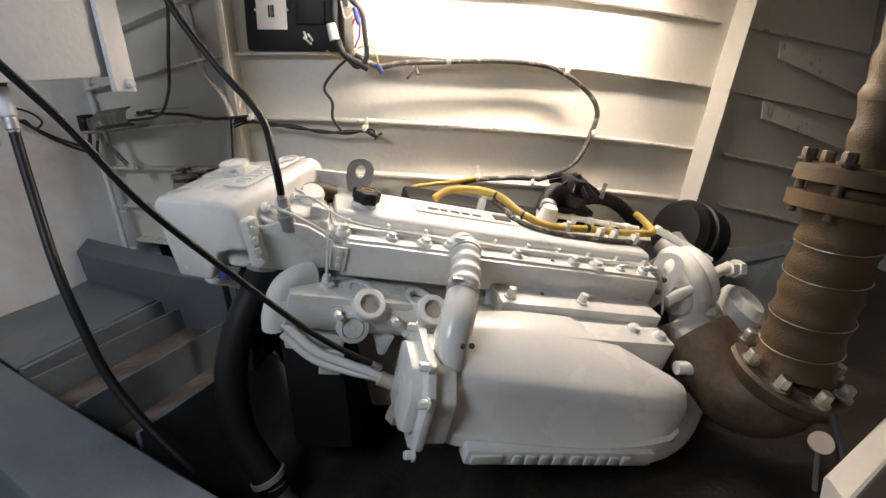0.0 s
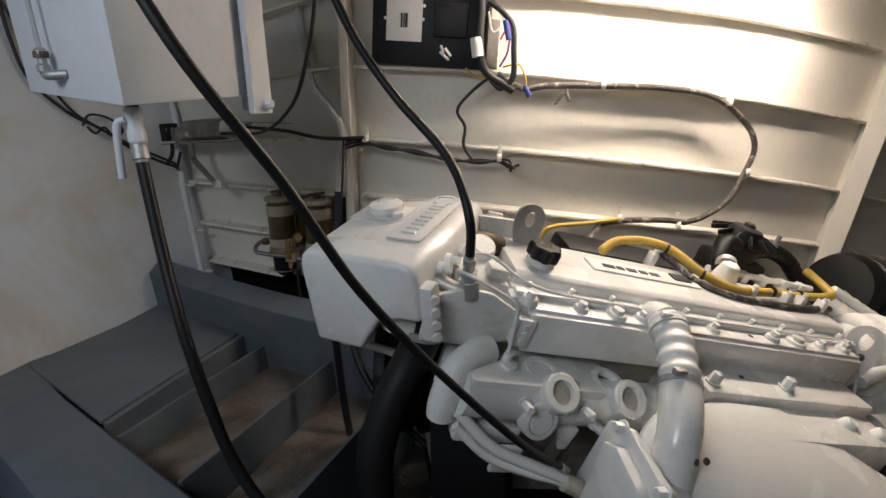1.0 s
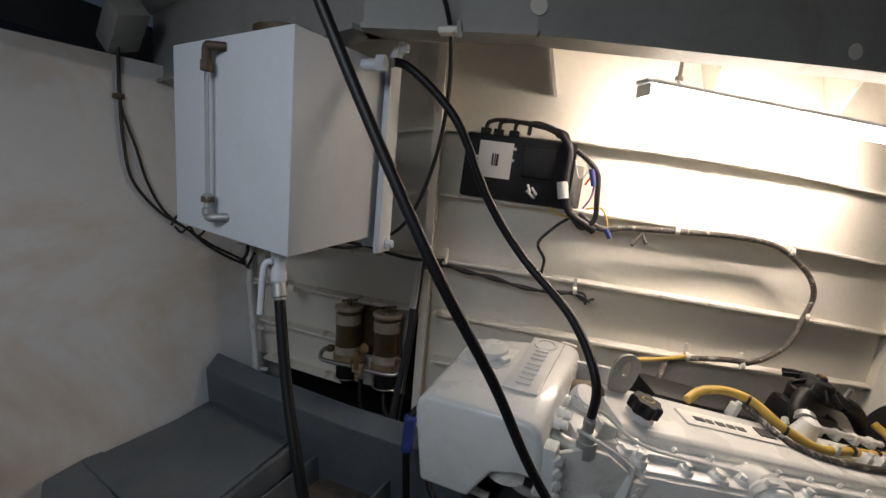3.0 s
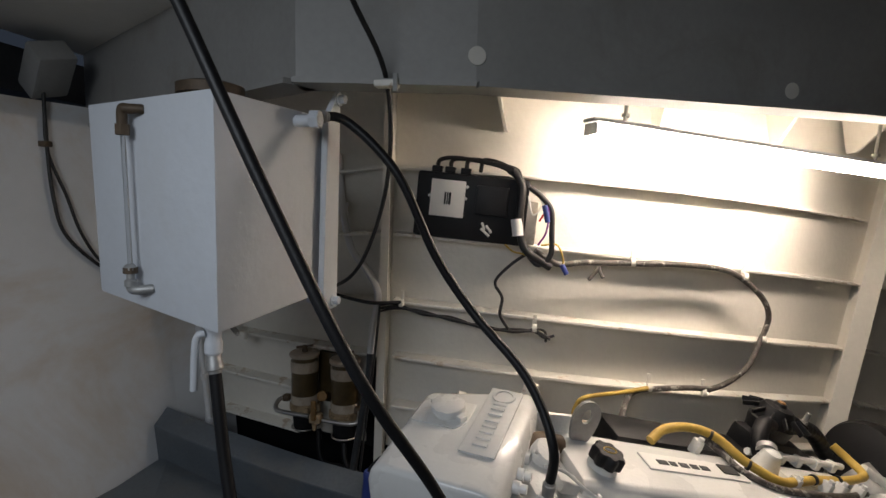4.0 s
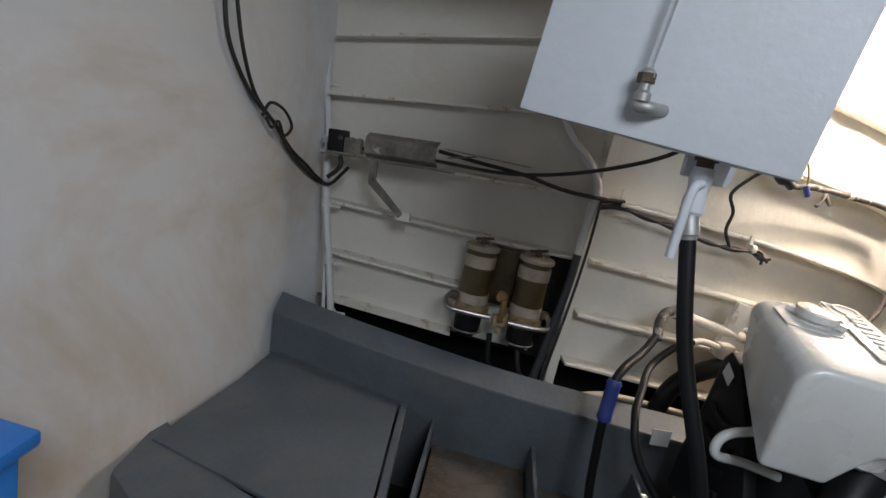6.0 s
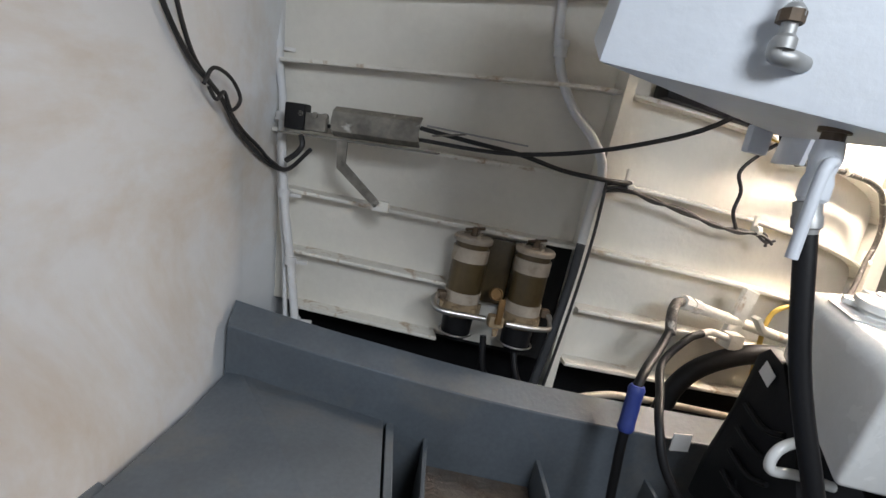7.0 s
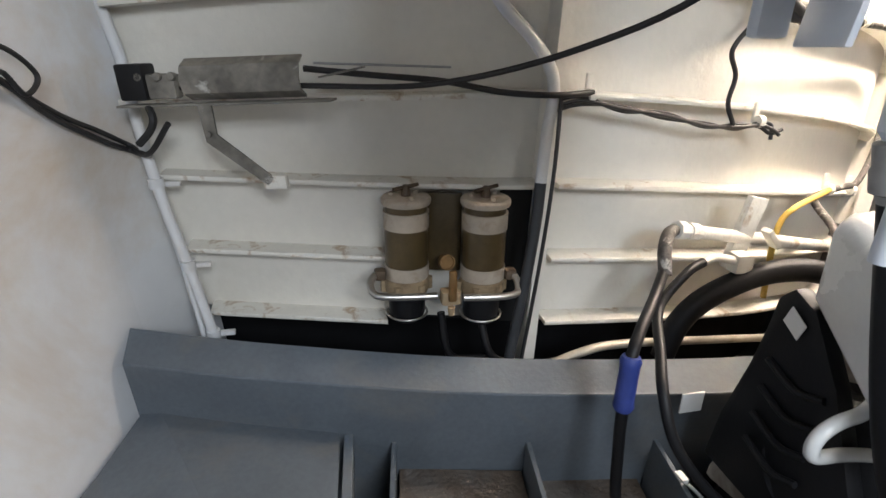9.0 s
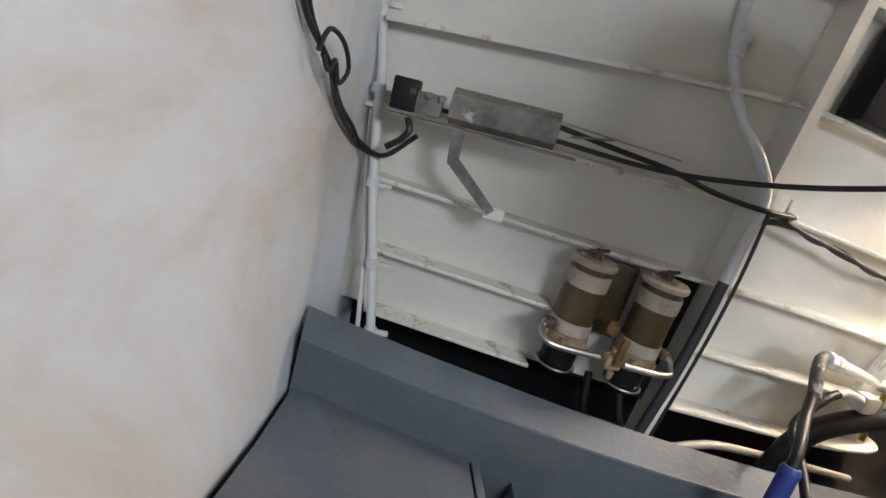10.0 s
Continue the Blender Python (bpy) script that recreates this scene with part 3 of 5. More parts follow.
me_ = Matrix.Translation((-0.545, hull_y(-0.545) + 0.015, 1.515)) @ Matrix.Rotation(radians(2.5), 4, "Z") @ Matrix.Rotation(radians(4.5), 4, "Y")
bm = B()
box(bm, (0, 0, 0), (0.385, 0.075, 0.225), 0.012)
part("body", bm, PLASTIC, ecu, frame_of=me_)
bm = B()
box(bm, (0.07, -0.042, 0.03), (0.11, 0.014, 0.1), 0.004)
part("cover", bm, PLASTIC, ecu, frame_of=me_)
bm = B()
box(bm, (-0.082, -0.0405, 0.025), (0.118, 0.004, 0.125), 0.001)
lab = part("label", bm, PAPER, ecu, "white paper label", frame_of=me_)
for dx, w in ((-0.012, 0.006), (-0.004, 0.004), (0.004, 0.008)):
    bm = B()
    box(bm, (-0.078 + dx, -0.0435, 0.025), (w, 0.002, 0.042))
    part("print_bar", bm, INK, lab, frame_of=me_)
for x, z in ((-0.145, 0.03), (-0.02, 0.03), (-0.018, 0.07), (0.02, 0.075), (0.12, 0.075), (0.12, -0.01)):
    bm = B()
    hexbolt(bm, (x, -0.04, z), (0, -1, 0), 0.004, 0.006)
    part("screw", bm, STEEL, ecu, frame_of=me_)
for i, (dx, dz, a) in enumerate(((0, 0, 20), (0.014, -0.008, -15), (-0.002, -0.02, 5))):
    bm = B()
    cyl(bm, (0.045 + dx, -0.048, -0.045 + dz), (0.055 + dx + 0.01 * i, -0.052, -0.068 + dz), 0.0045, seg=8)
    part("wire_plug", bm, PAPER, ecu, "small white wire cap", frame_of=me_)
for x in (-0.13, -0.085, -0.03):
    bm = B()
    box(bm, (x, 0.0, 0.122), (0.036, 0.05, 0.024), 0.005)
    part("connector", bm, PLASTIC, ecu, frame_of=me_)
for k, x in enumerate((-0.13, -0.085, -0.03, 0.02)):
    bm = B()
    tube(bm, [(x, -0.01, 0.125), (x + 0.01, -0.02, 0.155 + 0.004 * k), (x + 0.08, -0.03, 0.165 - 0.003 * k), (0.12, -0.035, 0.15 - 0.006 * k), (0.155, -0.05, 0.12), (0.165, -0.055, 0.05)], 0.0075, 8, 6)
    part("lead", bm, CABLE, ecu, frame_of=me_)
bm = B()
tube(bm, [(0.13, -0.045, 0.14), (0.165, -0.055, 0.09), (0.168, -0.06, 0.0), (0.175, -0.06, -0.06), (0.2, -0.06, -0.12), (0.26, -0.055, -0.155), (0.29, -0.05, -0.17)], 0.0135, 10, 6)
part("harness", bm, CABLE, ecu, "thick taped black harness", frame_of=me_)
bm = B()
tube(bm, [(0.19, -0.05, 0.09), (0.235, -0.055, 0.06), (0.27, -0.055, 0.02), (0.28, -0.055, -0.05), (0.285, -0.055, -0.13), (0.25, -0.055, -0.165), (0.215, -0.05, -0.14)], 0.0095, 10, 6)
part("harness_loop", bm, CABLE, ecu, frame_of=me_)
bm = B()
tube(bm, [(0.158, -0.064, -0.02), (0.170, -0.068, -0.075)], 0.019, 12, 3)
part("tag", bm, PAPER, ecu, "white wrapped cable tag", frame_of=me_)
for k, (m_, p) in enumerate(((YELLOW, [(0.13, -0.05, -0.11), (0.16, -0.055, -0.13), (0.2, -0.06, -0.135), (0.26, -0.06, -0.15)]), (PAPER, [(0.19, -0.045, 0.06), (0.21, -0.06, 0.0), (0.24, -0.055, 0.03), (0.22, -0.05, 0.07)]), (PURPLE, [(0.22, -0.05, 0.075), (0.258, -0.06, 0.03), (0.262, -0.06, -0.05), (0.24, -0.055, -0.1)]), (REDC, [(0.2, -0.05, 0.08), (0.24, -0.05, 0.06), (0.25, -0.058, 0.02), (0.235, -0.055, -0.02)]), (YELLOW, [(0.25, -0.05, -0.10), (0.30, -0.06, -0.09), (0.325, -0.06, -0.13), (0.33, -0.06, -0.16)]))):
    bm = B()
    tube(bm, p, 0.0034, 8, 6)
    part("wire", bm, m_, ecu, "thin coloured wire", frame_of=me_)
for p, q in (((0.245, -0.062, 0.035), (0.262, -0.066, -0.02)), ((0.325, -0.06, -0.155), (0.345, -0.062, -0.185))):
    bm = B()
    cyl(bm, p, q, 0.009, seg=10)
    part("inline_plug", bm, BLUE, ecu, "blue inline wire plug", frame_of=me_)
bm = B()
box(bm, (0.205, 0.0, -0.03), (0.05, 0.05, 0.15), 0.01)
part("relay_block", bm, ALU, ecu, "pale relay block", frame_of=me_)

# ---- cables along the hull ----
S = lambda x, z, o=0.02: tuple(hp(x, z, o))
cable("wiring_harness", [S(-0.32, 1.375, 0.03), S(-0.24, 1.33), S(-0.15, 1.338), S(0.02, 1.335), S(0.2, 1.33), S(0.36, 1.31), S(0.46, 1.27), S(0.56, 1.19, 0.03), S(0.60, 1.11, 0.03), S(0.575, 1.02), S(0.52, 0.92), S(0.43, 0.868), S(0.35, 0.85)], 0.0105, LOOM, "grey-black taped wiring harness clipped along the hull", "wiring harness", n=10)
cable("wiring_harness", [S(0.36, 0.852), S(0.26, 0.868), S(0.11, 0.875), S(0.04, 0.86), (-0.01, 1.93, 0.82), (-0.05, 1.86, 0.78)], 0.0105, LOOM, "grey-black taped wiring harness clipped along the hull", "wiring harness", n=10)
cable("yellow_cable", [S(0.11, 0.885, 0.03), S(0.0, 0.875, 0.035), (-0.12, 1.96, 0.872), (-0.155, 1.958, 0.84), (-0.166, 1.955, 0.77), (-0.155, 1.95, 0.61)], 0.008, YELLOW, "yellow conduit drooping from the hull clip to the engine")
for k, (x, z) in enumerate(((0.02, 1.345), (0.47, 1.285), (0.585, 1.03), (0.11, 0.89), (0.33, 0.85), (-0.78, 1.175), (-0.31, 1.11))):
    c = thing("cable_clip", S(x, z, 0.0), "small white-painted cable clip on a hull ledge", "cable clip", "hull cable clips")
    bm = B()
    box(bm, hp(x, z + 0.014, 0.006), (0.014, 0.01, 0.05), 0.003)
    part("stud", bm, LEDGE, c)
    bm = B()
    rings(bm, hp(x - 0.007, z - 0.006, 0.022), (1, 0, 0), [(0, 0.015), (0.014, 0.015)], 14)
    part("band", bm, LEDGE, c)
for dx, dz in ((-0.035, -0.045), (0.012, -0.035)):
    p = hp(-0.10, 1.325, 0.03)
    solo("wire_end", tube(B(), [p, p + Vector((dx * 0.4, -0.01, -0.02)), p + Vector((dx, -0.02, dz))], 0.0065, 8, 5), LOOM, "loose taped wire tail hanging from the harness", "wire tail")
for k, o in enumerate((0.02, 0.03, 0.024)):
    cable("black_cable", [S(-0.86, 1.135 + 0.012 * k, o), S(-0.80, 1.15 + 0.008 * k, o), S(-0.70, 1.145 - 0.005 * k, o), S(-0.60, 1.12 + 0.006 * k, o), S(-0.48, 1.105 - 0.004 * k, o), S(-0.38, 1.088 + 0.006 * k, o), S(-0.31, 1.10 - 0.004 * k, o), S(-0.275, 1.095 - 0.01 * k, o + 0.01), S(-0.27 + 0.014 * k, 1.06 + 0.012 * k, o + 0.015)], 0.0046, CABLE, "black cable bundle strapped along the hull", group="hull cable bundle")
cable("black_cable", [S(-0.34, 1.37, 0.03), S(-0.40, 1.325, 0.03), S(-0.45, 1.265, 0.03), S(-0.425, 1.21, 0.03), S(-0.43, 1.15, 0.03), S(-0.40, 1.10, 0.03)], 0.0055, CABLE, "thin black cable looping down the hull")
cable("black_cable", [S(-1.38, 1.215, 0.05), S(-1.25, 1.205, 0.045), S(-1.10, 1.195, 0.04), S(-0.98, 1.175, 0.035), S(-0.88, 1.172, 0.06), S(-0.78, 1.175, 0.03)], 0.0065, CABLE, "black cable running from the bracket to the hull clip")
cable("black_cable", [(-1.69, 2.10, 1.170), (-1.414, 2.005, 1.183), (-1.149, 1.868, 1.195), (-0.939, 1.683, 1.263), (-0.797, 1.536, 1.368), (-0.709, 1.462, 1.579), (-0.654, 1.261, 1.785), (-0.690, 1.10, 1.93), (-0.76, 1.0, 2.16)], 0.0055, CABLE, "thin black cable hanging from the overhead girder")
c = thing("cable_clip", (-0.654, 1.255, 1.785), "small white-painted cable clip under the overhead girder", "cable clip", "hull cable clips")
bm = B()
box(bm, (-0.652, 1.25, 1.782), (0.05, 0.03, 0.014), 0.004)
part("band", bm, LEDGE, c)
bm = B()
cyl(bm, (-0.63, 1.238, 1.80), (-0.63, 1.238, 1.765), 0.006, seg=8)
part("stud", bm, DULLSTEEL, c)

# ---- conduits in the left bay ----
con = thing("corner_conduit", (-1.77, 2.24, 0.5), "white-painted conduit pipe down the bulkhead corner", "conduit")
bm = B()
tube(bm, [(-1.86, 2.28, 1.75), (-1.83, 2.27, 1.50), (-1.81, 2.25, 1.35), (-1.78, 2.225, 1.221), (-1.757, 2.183, 1.062), (-1.723, 2.143, 0.895), (-1.682, 2.113, 0.724), (-1.648, 2.084, 0.552), (-1.64, 2.08, 0.44)], 0.0125, 12, 6)
part("pipe", bm, BULK, con)
bm = B()
tube(bm, [(-1.78, 2.225, 1.12), (-1.752, 2.185, 0.95), (-1.712, 2.15, 0.76), (-1.675, 2.11, 0.5)], 0.007, 10, 6)
part("thin_pipe", bm, BULK, con)
for x, y, z in ((-1.815, 2.255, 1.375), (-1.777, 2.212, 1.175), (-1.737, 2.158, 0.955), (-1.690, 2.119, 0.76), (-1.653, 2.09, 0.58)):
    bm = B()
    rings(bm, (x, y, z - 0.012), (0, 0, 1), [(0, 0.017), (0.024, 0.017)], 16)
    box(bm, (x + 0.03, y + 0.012, z - 0.005), (0.04, 0.015, 0.012), 0.003)
    part("saddle_clip", bm, BULK, con)
con = thing("frame_conduit", (-0.9, 1.98, 0.5), "white-painted bent conduit pipe beside the hull frame", "conduit")
bm = B()
tube(bm, [(-1.06, 2.04, 1.70), (-1.045, 2.035, 1.547), (-1.022, 2.012, 1.439), (-0.978, 1.974, 1.345), (-0.911, 1.949, 1.275), (-0.868, 1.933, 1.197), (-0.880, 1.918, 1.08), (-0.887, 1.91, 0.985)], 0.0135, 12, 6)
part("pipe", bm, BULK, con)
bm = B()
tube(bm, [(-0.887, 1.91, 0.985), (-0.893, 1.905, 0.885), (-0.915, 1.89, 0.728), (-0.938, 1.885, 0.57), (-0.942, 1.888, 0.50)], 0.0132, 12, 6)
part("lower_length", bm, DGREY, con, "dark grey lower length of the pipe")
bm = B()
rings(bm, (-1.032, 2.020, 1.475), (-0.1, 0, 1), [(0, 0.018), (0.03, 0.018), (0.03, 0.022), (0.045, 0.022)], 16)
part("socket", bm, BULK, con)
cable("black_cable", [(-0.855, 1.915, 1.17), (-0.865, 1.895, 1.0), (-0.885, 1.88, 0.8), (-0.912, 1.875, 0.55)], 0.0045, CABLE, "thin black cable beside the conduit")

# ---- bulkhead cables ----
def bk(y, z, o=0.02):
    """A point o metres off the bulkhead."""
    for (x0, y0), (x1, y1) in zip(WALL, WALL[1:]):
        if y >= y1:
            return (x0 + (x1 - x0) * (y - y0) / (y1 - y0) - 0.0872 * (z + 0.1) + o, y, z)


for k in (0, 1):
    d = 0.02 * k
    cable("black_cable", [bk(1.745, 1.89 - d), bk(1.735, 1.68), bk(1.735 + 2 * d, 1.52), bk(1.755 + 2.5 * d, 1.39), bk(1.84 + d, 1.275), bk(1.94, 1.20, 0.03), bk(2.03 + d, 1.125), bk(2.13, 1.06 + d), (-1.79, 2.20, 1.025 + d * 0.6), (-1.73, 2.13, 1.03), (-1.67, 2.09, 1.10)], 0.0062 - 0.0008 * k, CABLE, "black cable drooping across the bulkhead", group="bulkhead cables")
cable("black_cable", [bk(1.87, 1.22, 0.035), bk(1.90, 1.26, 0.04), bk(1.96, 1.245, 0.045), bk(2.0, 1.20, 0.045), bk(1.97, 1.17, 0.04), bk(1.94, 1.21, 0.04), bk(1.90, 1.19, 0.045), bk(1.88, 1.215, 0.04)], 0.0048, CABLE, "tied loop of spare black cable")
bm = B()
box(bm, bk(1.735, 1.70, 0.015), (0.03, 0.03, 0.02), 0.004)
solo("cable_clip", bm, RUSTY, "small brown cable clip on the bulkhead", "cable clip", "hull cable clips")
bm = B()
mb = Matrix.Translation((-1.99, 1.74, 1.95)) @ Matrix.Rotation(radians(-40), 4, "Y") @ Matrix.Rotation(radians(-25), 4, "Z")
box(bm, (0, 0, 0), (0.19, 0.12, 0.085), 0.012, mb)
solo("junction_box", bm, OVERHEAD, "grey-painted box fixed under the deck corner", "junction box")

# ---- paint-spattered bracket with terminal shroud ----
br = thing("cable_bracket", (-1.49, 2.10, 0.97), "paint-spattered metal cable bracket and shroud on the hull", "bracket")
mbr = Matrix.Translation((-1.497, 2.045, 1.195)) @ Matrix.Rotation(radians(-17), 4, "Z") @ Matrix.Rotation(radians(-3), 4, "Y")
bm = B()
prof = [(-0.005, -0.04), (-0.035, -0.025), (-0.042, 0.0), (-0.032, 0.028), (-0.005, 0.042), (0.0, 0.04), (-0.028, 0.024), (-0.037, 0.0), (-0.03, -0.022), (0.0, -0.036)]
prism(bm, [(-0.12, y, z) for y, z in prof], (0.245, 0, 0))
part("shroud", bm, MOTTLE, br, "grey mottled half-round shroud", frame_of=mbr)
bm = B()
box(bm, (-0.05, 0.0, -0.048), (0.46, 0.045, 0.005), 0.001)
box(bm, (0.20, 0.0, -0.03), (0.09, 0.04, 0.004), 0.001, Matrix.Rotation(radians(-10), 4, "Y"))
part("tray", bm, MOTTLE, br, frame_of=mbr)
bm = B()
box(bm, (-0.228, -0.01, 0.0), (0.058, 0.05, 0.072), 0.006)
part("terminal_block", bm, PLASTIC, br, "black terminal block", frame_of=mbr)
bm = B()
box(bm, (-0.18, -0.01, -0.01), (0.08, 0.03, 0.05), 0.008)
strip_ = part("terminal_strip", bm, MOTTLE, br, frame_of=mbr)
for x in (-0.21, -0.17, -0.14):
    bm = B()
    rings(bm, (x, -0.025, 0.01), (0, -1, 0), [(0, 0.008), (0.01, 0.008)], 8)
    part("terminal_screw", bm, MOTTLE, strip_, frame_of=mbr)
bm = B()
prism(bm, [(-0.105, -0.02, -0.05), (-0.075, -0.02, -0.05), (-0.075, -0.02, -0.11), (0.035, -0.02, -0.205), (0.02, -0.02, -0.222), (-0.1, -0.02, -0.125)], (0, 0.006, 0))
rings(bm, (-0.09, -0.022, -0.108), (0, -1, 0), [(0, 0.007), (0.006, 0.007)], 8)
part("strut", bm, MOTTLE, br, "bent flat strut", frame_of=mbr)
bm = B()
box(bm, (0.035, -0.01, -0.215), (0.05, 0.02, 0.03), 0.004)
part("foot", bm, LEDGE, br, "white-painted foot on the ledge", frame_of=mbr)
bm = B()
tube(bm, [(-0.21, -0.02, -0.05), (-0.2, -0.03, -0.075), (-0.215, -0.03, -0.1), (-0.245, -0.03, -0.125)], 0.008, 8, 5)
part("cable_tail", bm, CABLE, br, frame_of=mbr)
cable("thin_rod", [S(-1.36, 1.225, 0.02), S(-1.08, 1.222, 0.02)], 0.0025, DULLSTEEL, "thin metal rod along the hull", "rod")

# ---- duplex fuel filter ----
fil = thing("fuel_filter", (-1.09, 2.02, 0.6), "duplex fuel filter with two amber canisters on the hull", "fuel filter")
bm = B()
box(bm, (-1.085, 2.03, 0.84), (0.10, 0.02, 0.2), 0.004, Matrix.Translation((-1.085, 2.03, 0)) @ Matrix.Rotation(radians(-14), 4, "Z") @ Matrix.Translation((1.085, -2.03, 0)))
part("back_plate", bm, AMBER, fil, "brown backing plate")
for x, y in ((-1.176, 1.995), (-0.998, 1.955)):
    base = Vector((x, y, 0.0))
    bm = B()
    rings(bm, base + up * 0.742, up, [(0, 0.049), (0.02, 0.051), (0.138, 0.051), (0.163, 0.049), (0.185, 0.049)], 36)
    can = part("canister", bm, AMBER, fil)
    for z, h in ((0.872, 0.04), (0.748, 0.032)):
        bm = B()
        rings(bm, base + up * z, up, [(0, 0.0535), (h, 0.0535)], 36)
        part("band", bm, FILTERM, can, "dusty pale band")
    bm = B()
    rings(bm, base + up * 0.928, up, [(0, 0.056), (0.004, 0.058), (0.012, 0.058), (0.017, 0.053)], 40)
    for a in (40, 160, 280):
        v = Vector((math.cos(radians(a)), math.sin(radians(a)), 0)) * 0.036
        hexbolt(bm, base + v + up * 0.944, up, 0.006, 0.006)
    part("lid", bm, FILTERM, can, "worn alloy lid")
    bm = B()
    rings(bm, base + up * 0.944, up, [(0, 0.011), (0.022, 0.009), (0.026, 0.007)], 12)
    cyl(bm, base + Vector((-0.03, -0.01, 0.962)), base + Vector((0.03, 0.01, 0.968)), 0.0045, seg=10)
    part("tee_handle", bm, RUSTY, can, "rusty tee handle")
    bm = B()
    rings(bm, base + up * 0.706, up, [(0, 0.05), (0.016, 0.056), (0.041, 0.054)], 32)
    part("head", bm, OCHRE, can, "ochre cast filter head")
    for a in range(0, 360, 60):
        v = Vector((math.cos(radians(a)), math.sin(radians(a)), 0)) * 0.055
        bm = B()
        rings(bm, base + v + up * 0.709, up, [(0, 0.009), (0.03, 0.009)], 8)
        part("head_lug", bm, OCHRE, can)
    bm = B()
    rings(bm, base + up * 0.628, up, [(0, 0.030), (0.02, 0.044), (0.08, 0.047)], 32)
    part("bowl", bm, PLASTIC, can, "dark filter bowl")
    bm = B()
    pts = [base + Vector((math.cos(a * math.pi / 12) * 0.05, math.sin(a * math.pi / 12) * 0.05, 0.648)) for a in range(25)]
    tube(bm, pts, 0.003, 8, 1, False)
    part("bowl_ring", bm, STEEL, can, "thin bright ring")
bm = B()
tube(bm, [(-1.232, 1.99, 0.765), (-1.258, 1.965, 0.763), (-1.268, 1.945, 0.75), (-1.255, 1.92, 0.735), (-1.20, 1.91, 0.731), (-1.12, 1.905, 0.729)], 0.0085, 12, 6)
part("inlet_pipe", bm, STEEL, fil, "bent steel pipe")
bm = B()
tube(bm, [(-0.95, 1.945, 0.76), (-0.93, 1.92, 0.758), (-0.925, 1.90, 0.742), (-0.935, 1.885, 0.728), (-0.98, 1.88, 0.726), (-1.06, 1.89, 0.727)], 0.0085, 12, 6)
part("outlet_pipe", bm, STEEL, fil, "bent steel pipe")
for p in ((-1.242, 1.975, 0.763), (-0.937, 1.93, 0.76)):
    bm = B()
    box(bm, p, (0.028, 0.03, 0.026), 0.008)
    part("elbow", bm, RUSTY, fil)
bm = B()
box(bm, (-1.09, 1.90, 0.728), (0.045, 0.035, 0.035), 0.008)
rings(bm, (-1.09, 1.885, 0.708), (0, 0, -1), [(0, 0.009), (0.02, 0.007)], 10)
val = part("selector_valve", bm, OCHRE, fil)
bm = B()
box(bm, (-1.09, 1.876, 0.765), (0.018, 0.014, 0.075), 0.005)
part("selector_handle", bm, BRASS, val, "orange-brown handle")
bm = B()
rings(bm, (-1.088, 1.965, 0.788), (0.1, -1, 0.25), [(0, 0.019), (0.02, 0.019), (0.02, 0.016), (0.016, 0.014)], 24)
part("vacuum_gauge", bm, BRASS, fil, "small round brass gauge")
cable("fuel_hose", [(-1.10, 1.95, 0.66), (-1.08, 1.93, 0.55), (-1.0, 1.93, 0.53), (-0.93, 1.93, 0.51), (-0.86, 1.93, 0.49), (-0.78, 1.95, 0.48)], 0.010, RUBBER, "black fuel hose behind the engine girder", "hose")
cable("fuel_hose", [(-1.0, 1.95, 0.64), (-0.98, 1.92, 0.55), (-0.92, 1.92, 0.50), (-0.88, 1.92, 0.47)], 0.010, RUBBER, "black fuel hose behind the engine girder", "hose")

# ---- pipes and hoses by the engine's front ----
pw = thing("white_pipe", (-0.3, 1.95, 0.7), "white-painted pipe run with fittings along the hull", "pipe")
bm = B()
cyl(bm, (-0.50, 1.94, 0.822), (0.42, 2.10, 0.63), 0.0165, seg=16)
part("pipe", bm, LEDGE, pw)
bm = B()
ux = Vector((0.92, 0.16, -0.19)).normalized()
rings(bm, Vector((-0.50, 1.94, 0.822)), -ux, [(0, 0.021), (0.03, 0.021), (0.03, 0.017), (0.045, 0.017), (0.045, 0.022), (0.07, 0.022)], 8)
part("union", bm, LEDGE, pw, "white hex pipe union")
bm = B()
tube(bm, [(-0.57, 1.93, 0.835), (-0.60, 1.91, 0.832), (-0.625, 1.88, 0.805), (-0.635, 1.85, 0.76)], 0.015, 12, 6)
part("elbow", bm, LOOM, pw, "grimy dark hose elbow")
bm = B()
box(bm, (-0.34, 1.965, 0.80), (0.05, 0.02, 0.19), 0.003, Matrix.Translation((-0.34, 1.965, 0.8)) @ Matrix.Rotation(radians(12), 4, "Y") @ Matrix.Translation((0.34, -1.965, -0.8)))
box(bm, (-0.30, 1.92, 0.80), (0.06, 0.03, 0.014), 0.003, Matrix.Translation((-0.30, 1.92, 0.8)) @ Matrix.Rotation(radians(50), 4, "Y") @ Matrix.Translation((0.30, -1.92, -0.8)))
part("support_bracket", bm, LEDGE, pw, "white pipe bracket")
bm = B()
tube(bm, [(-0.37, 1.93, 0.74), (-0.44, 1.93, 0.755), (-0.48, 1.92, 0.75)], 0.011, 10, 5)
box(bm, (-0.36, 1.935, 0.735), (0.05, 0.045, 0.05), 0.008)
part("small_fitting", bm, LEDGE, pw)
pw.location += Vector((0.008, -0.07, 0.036))
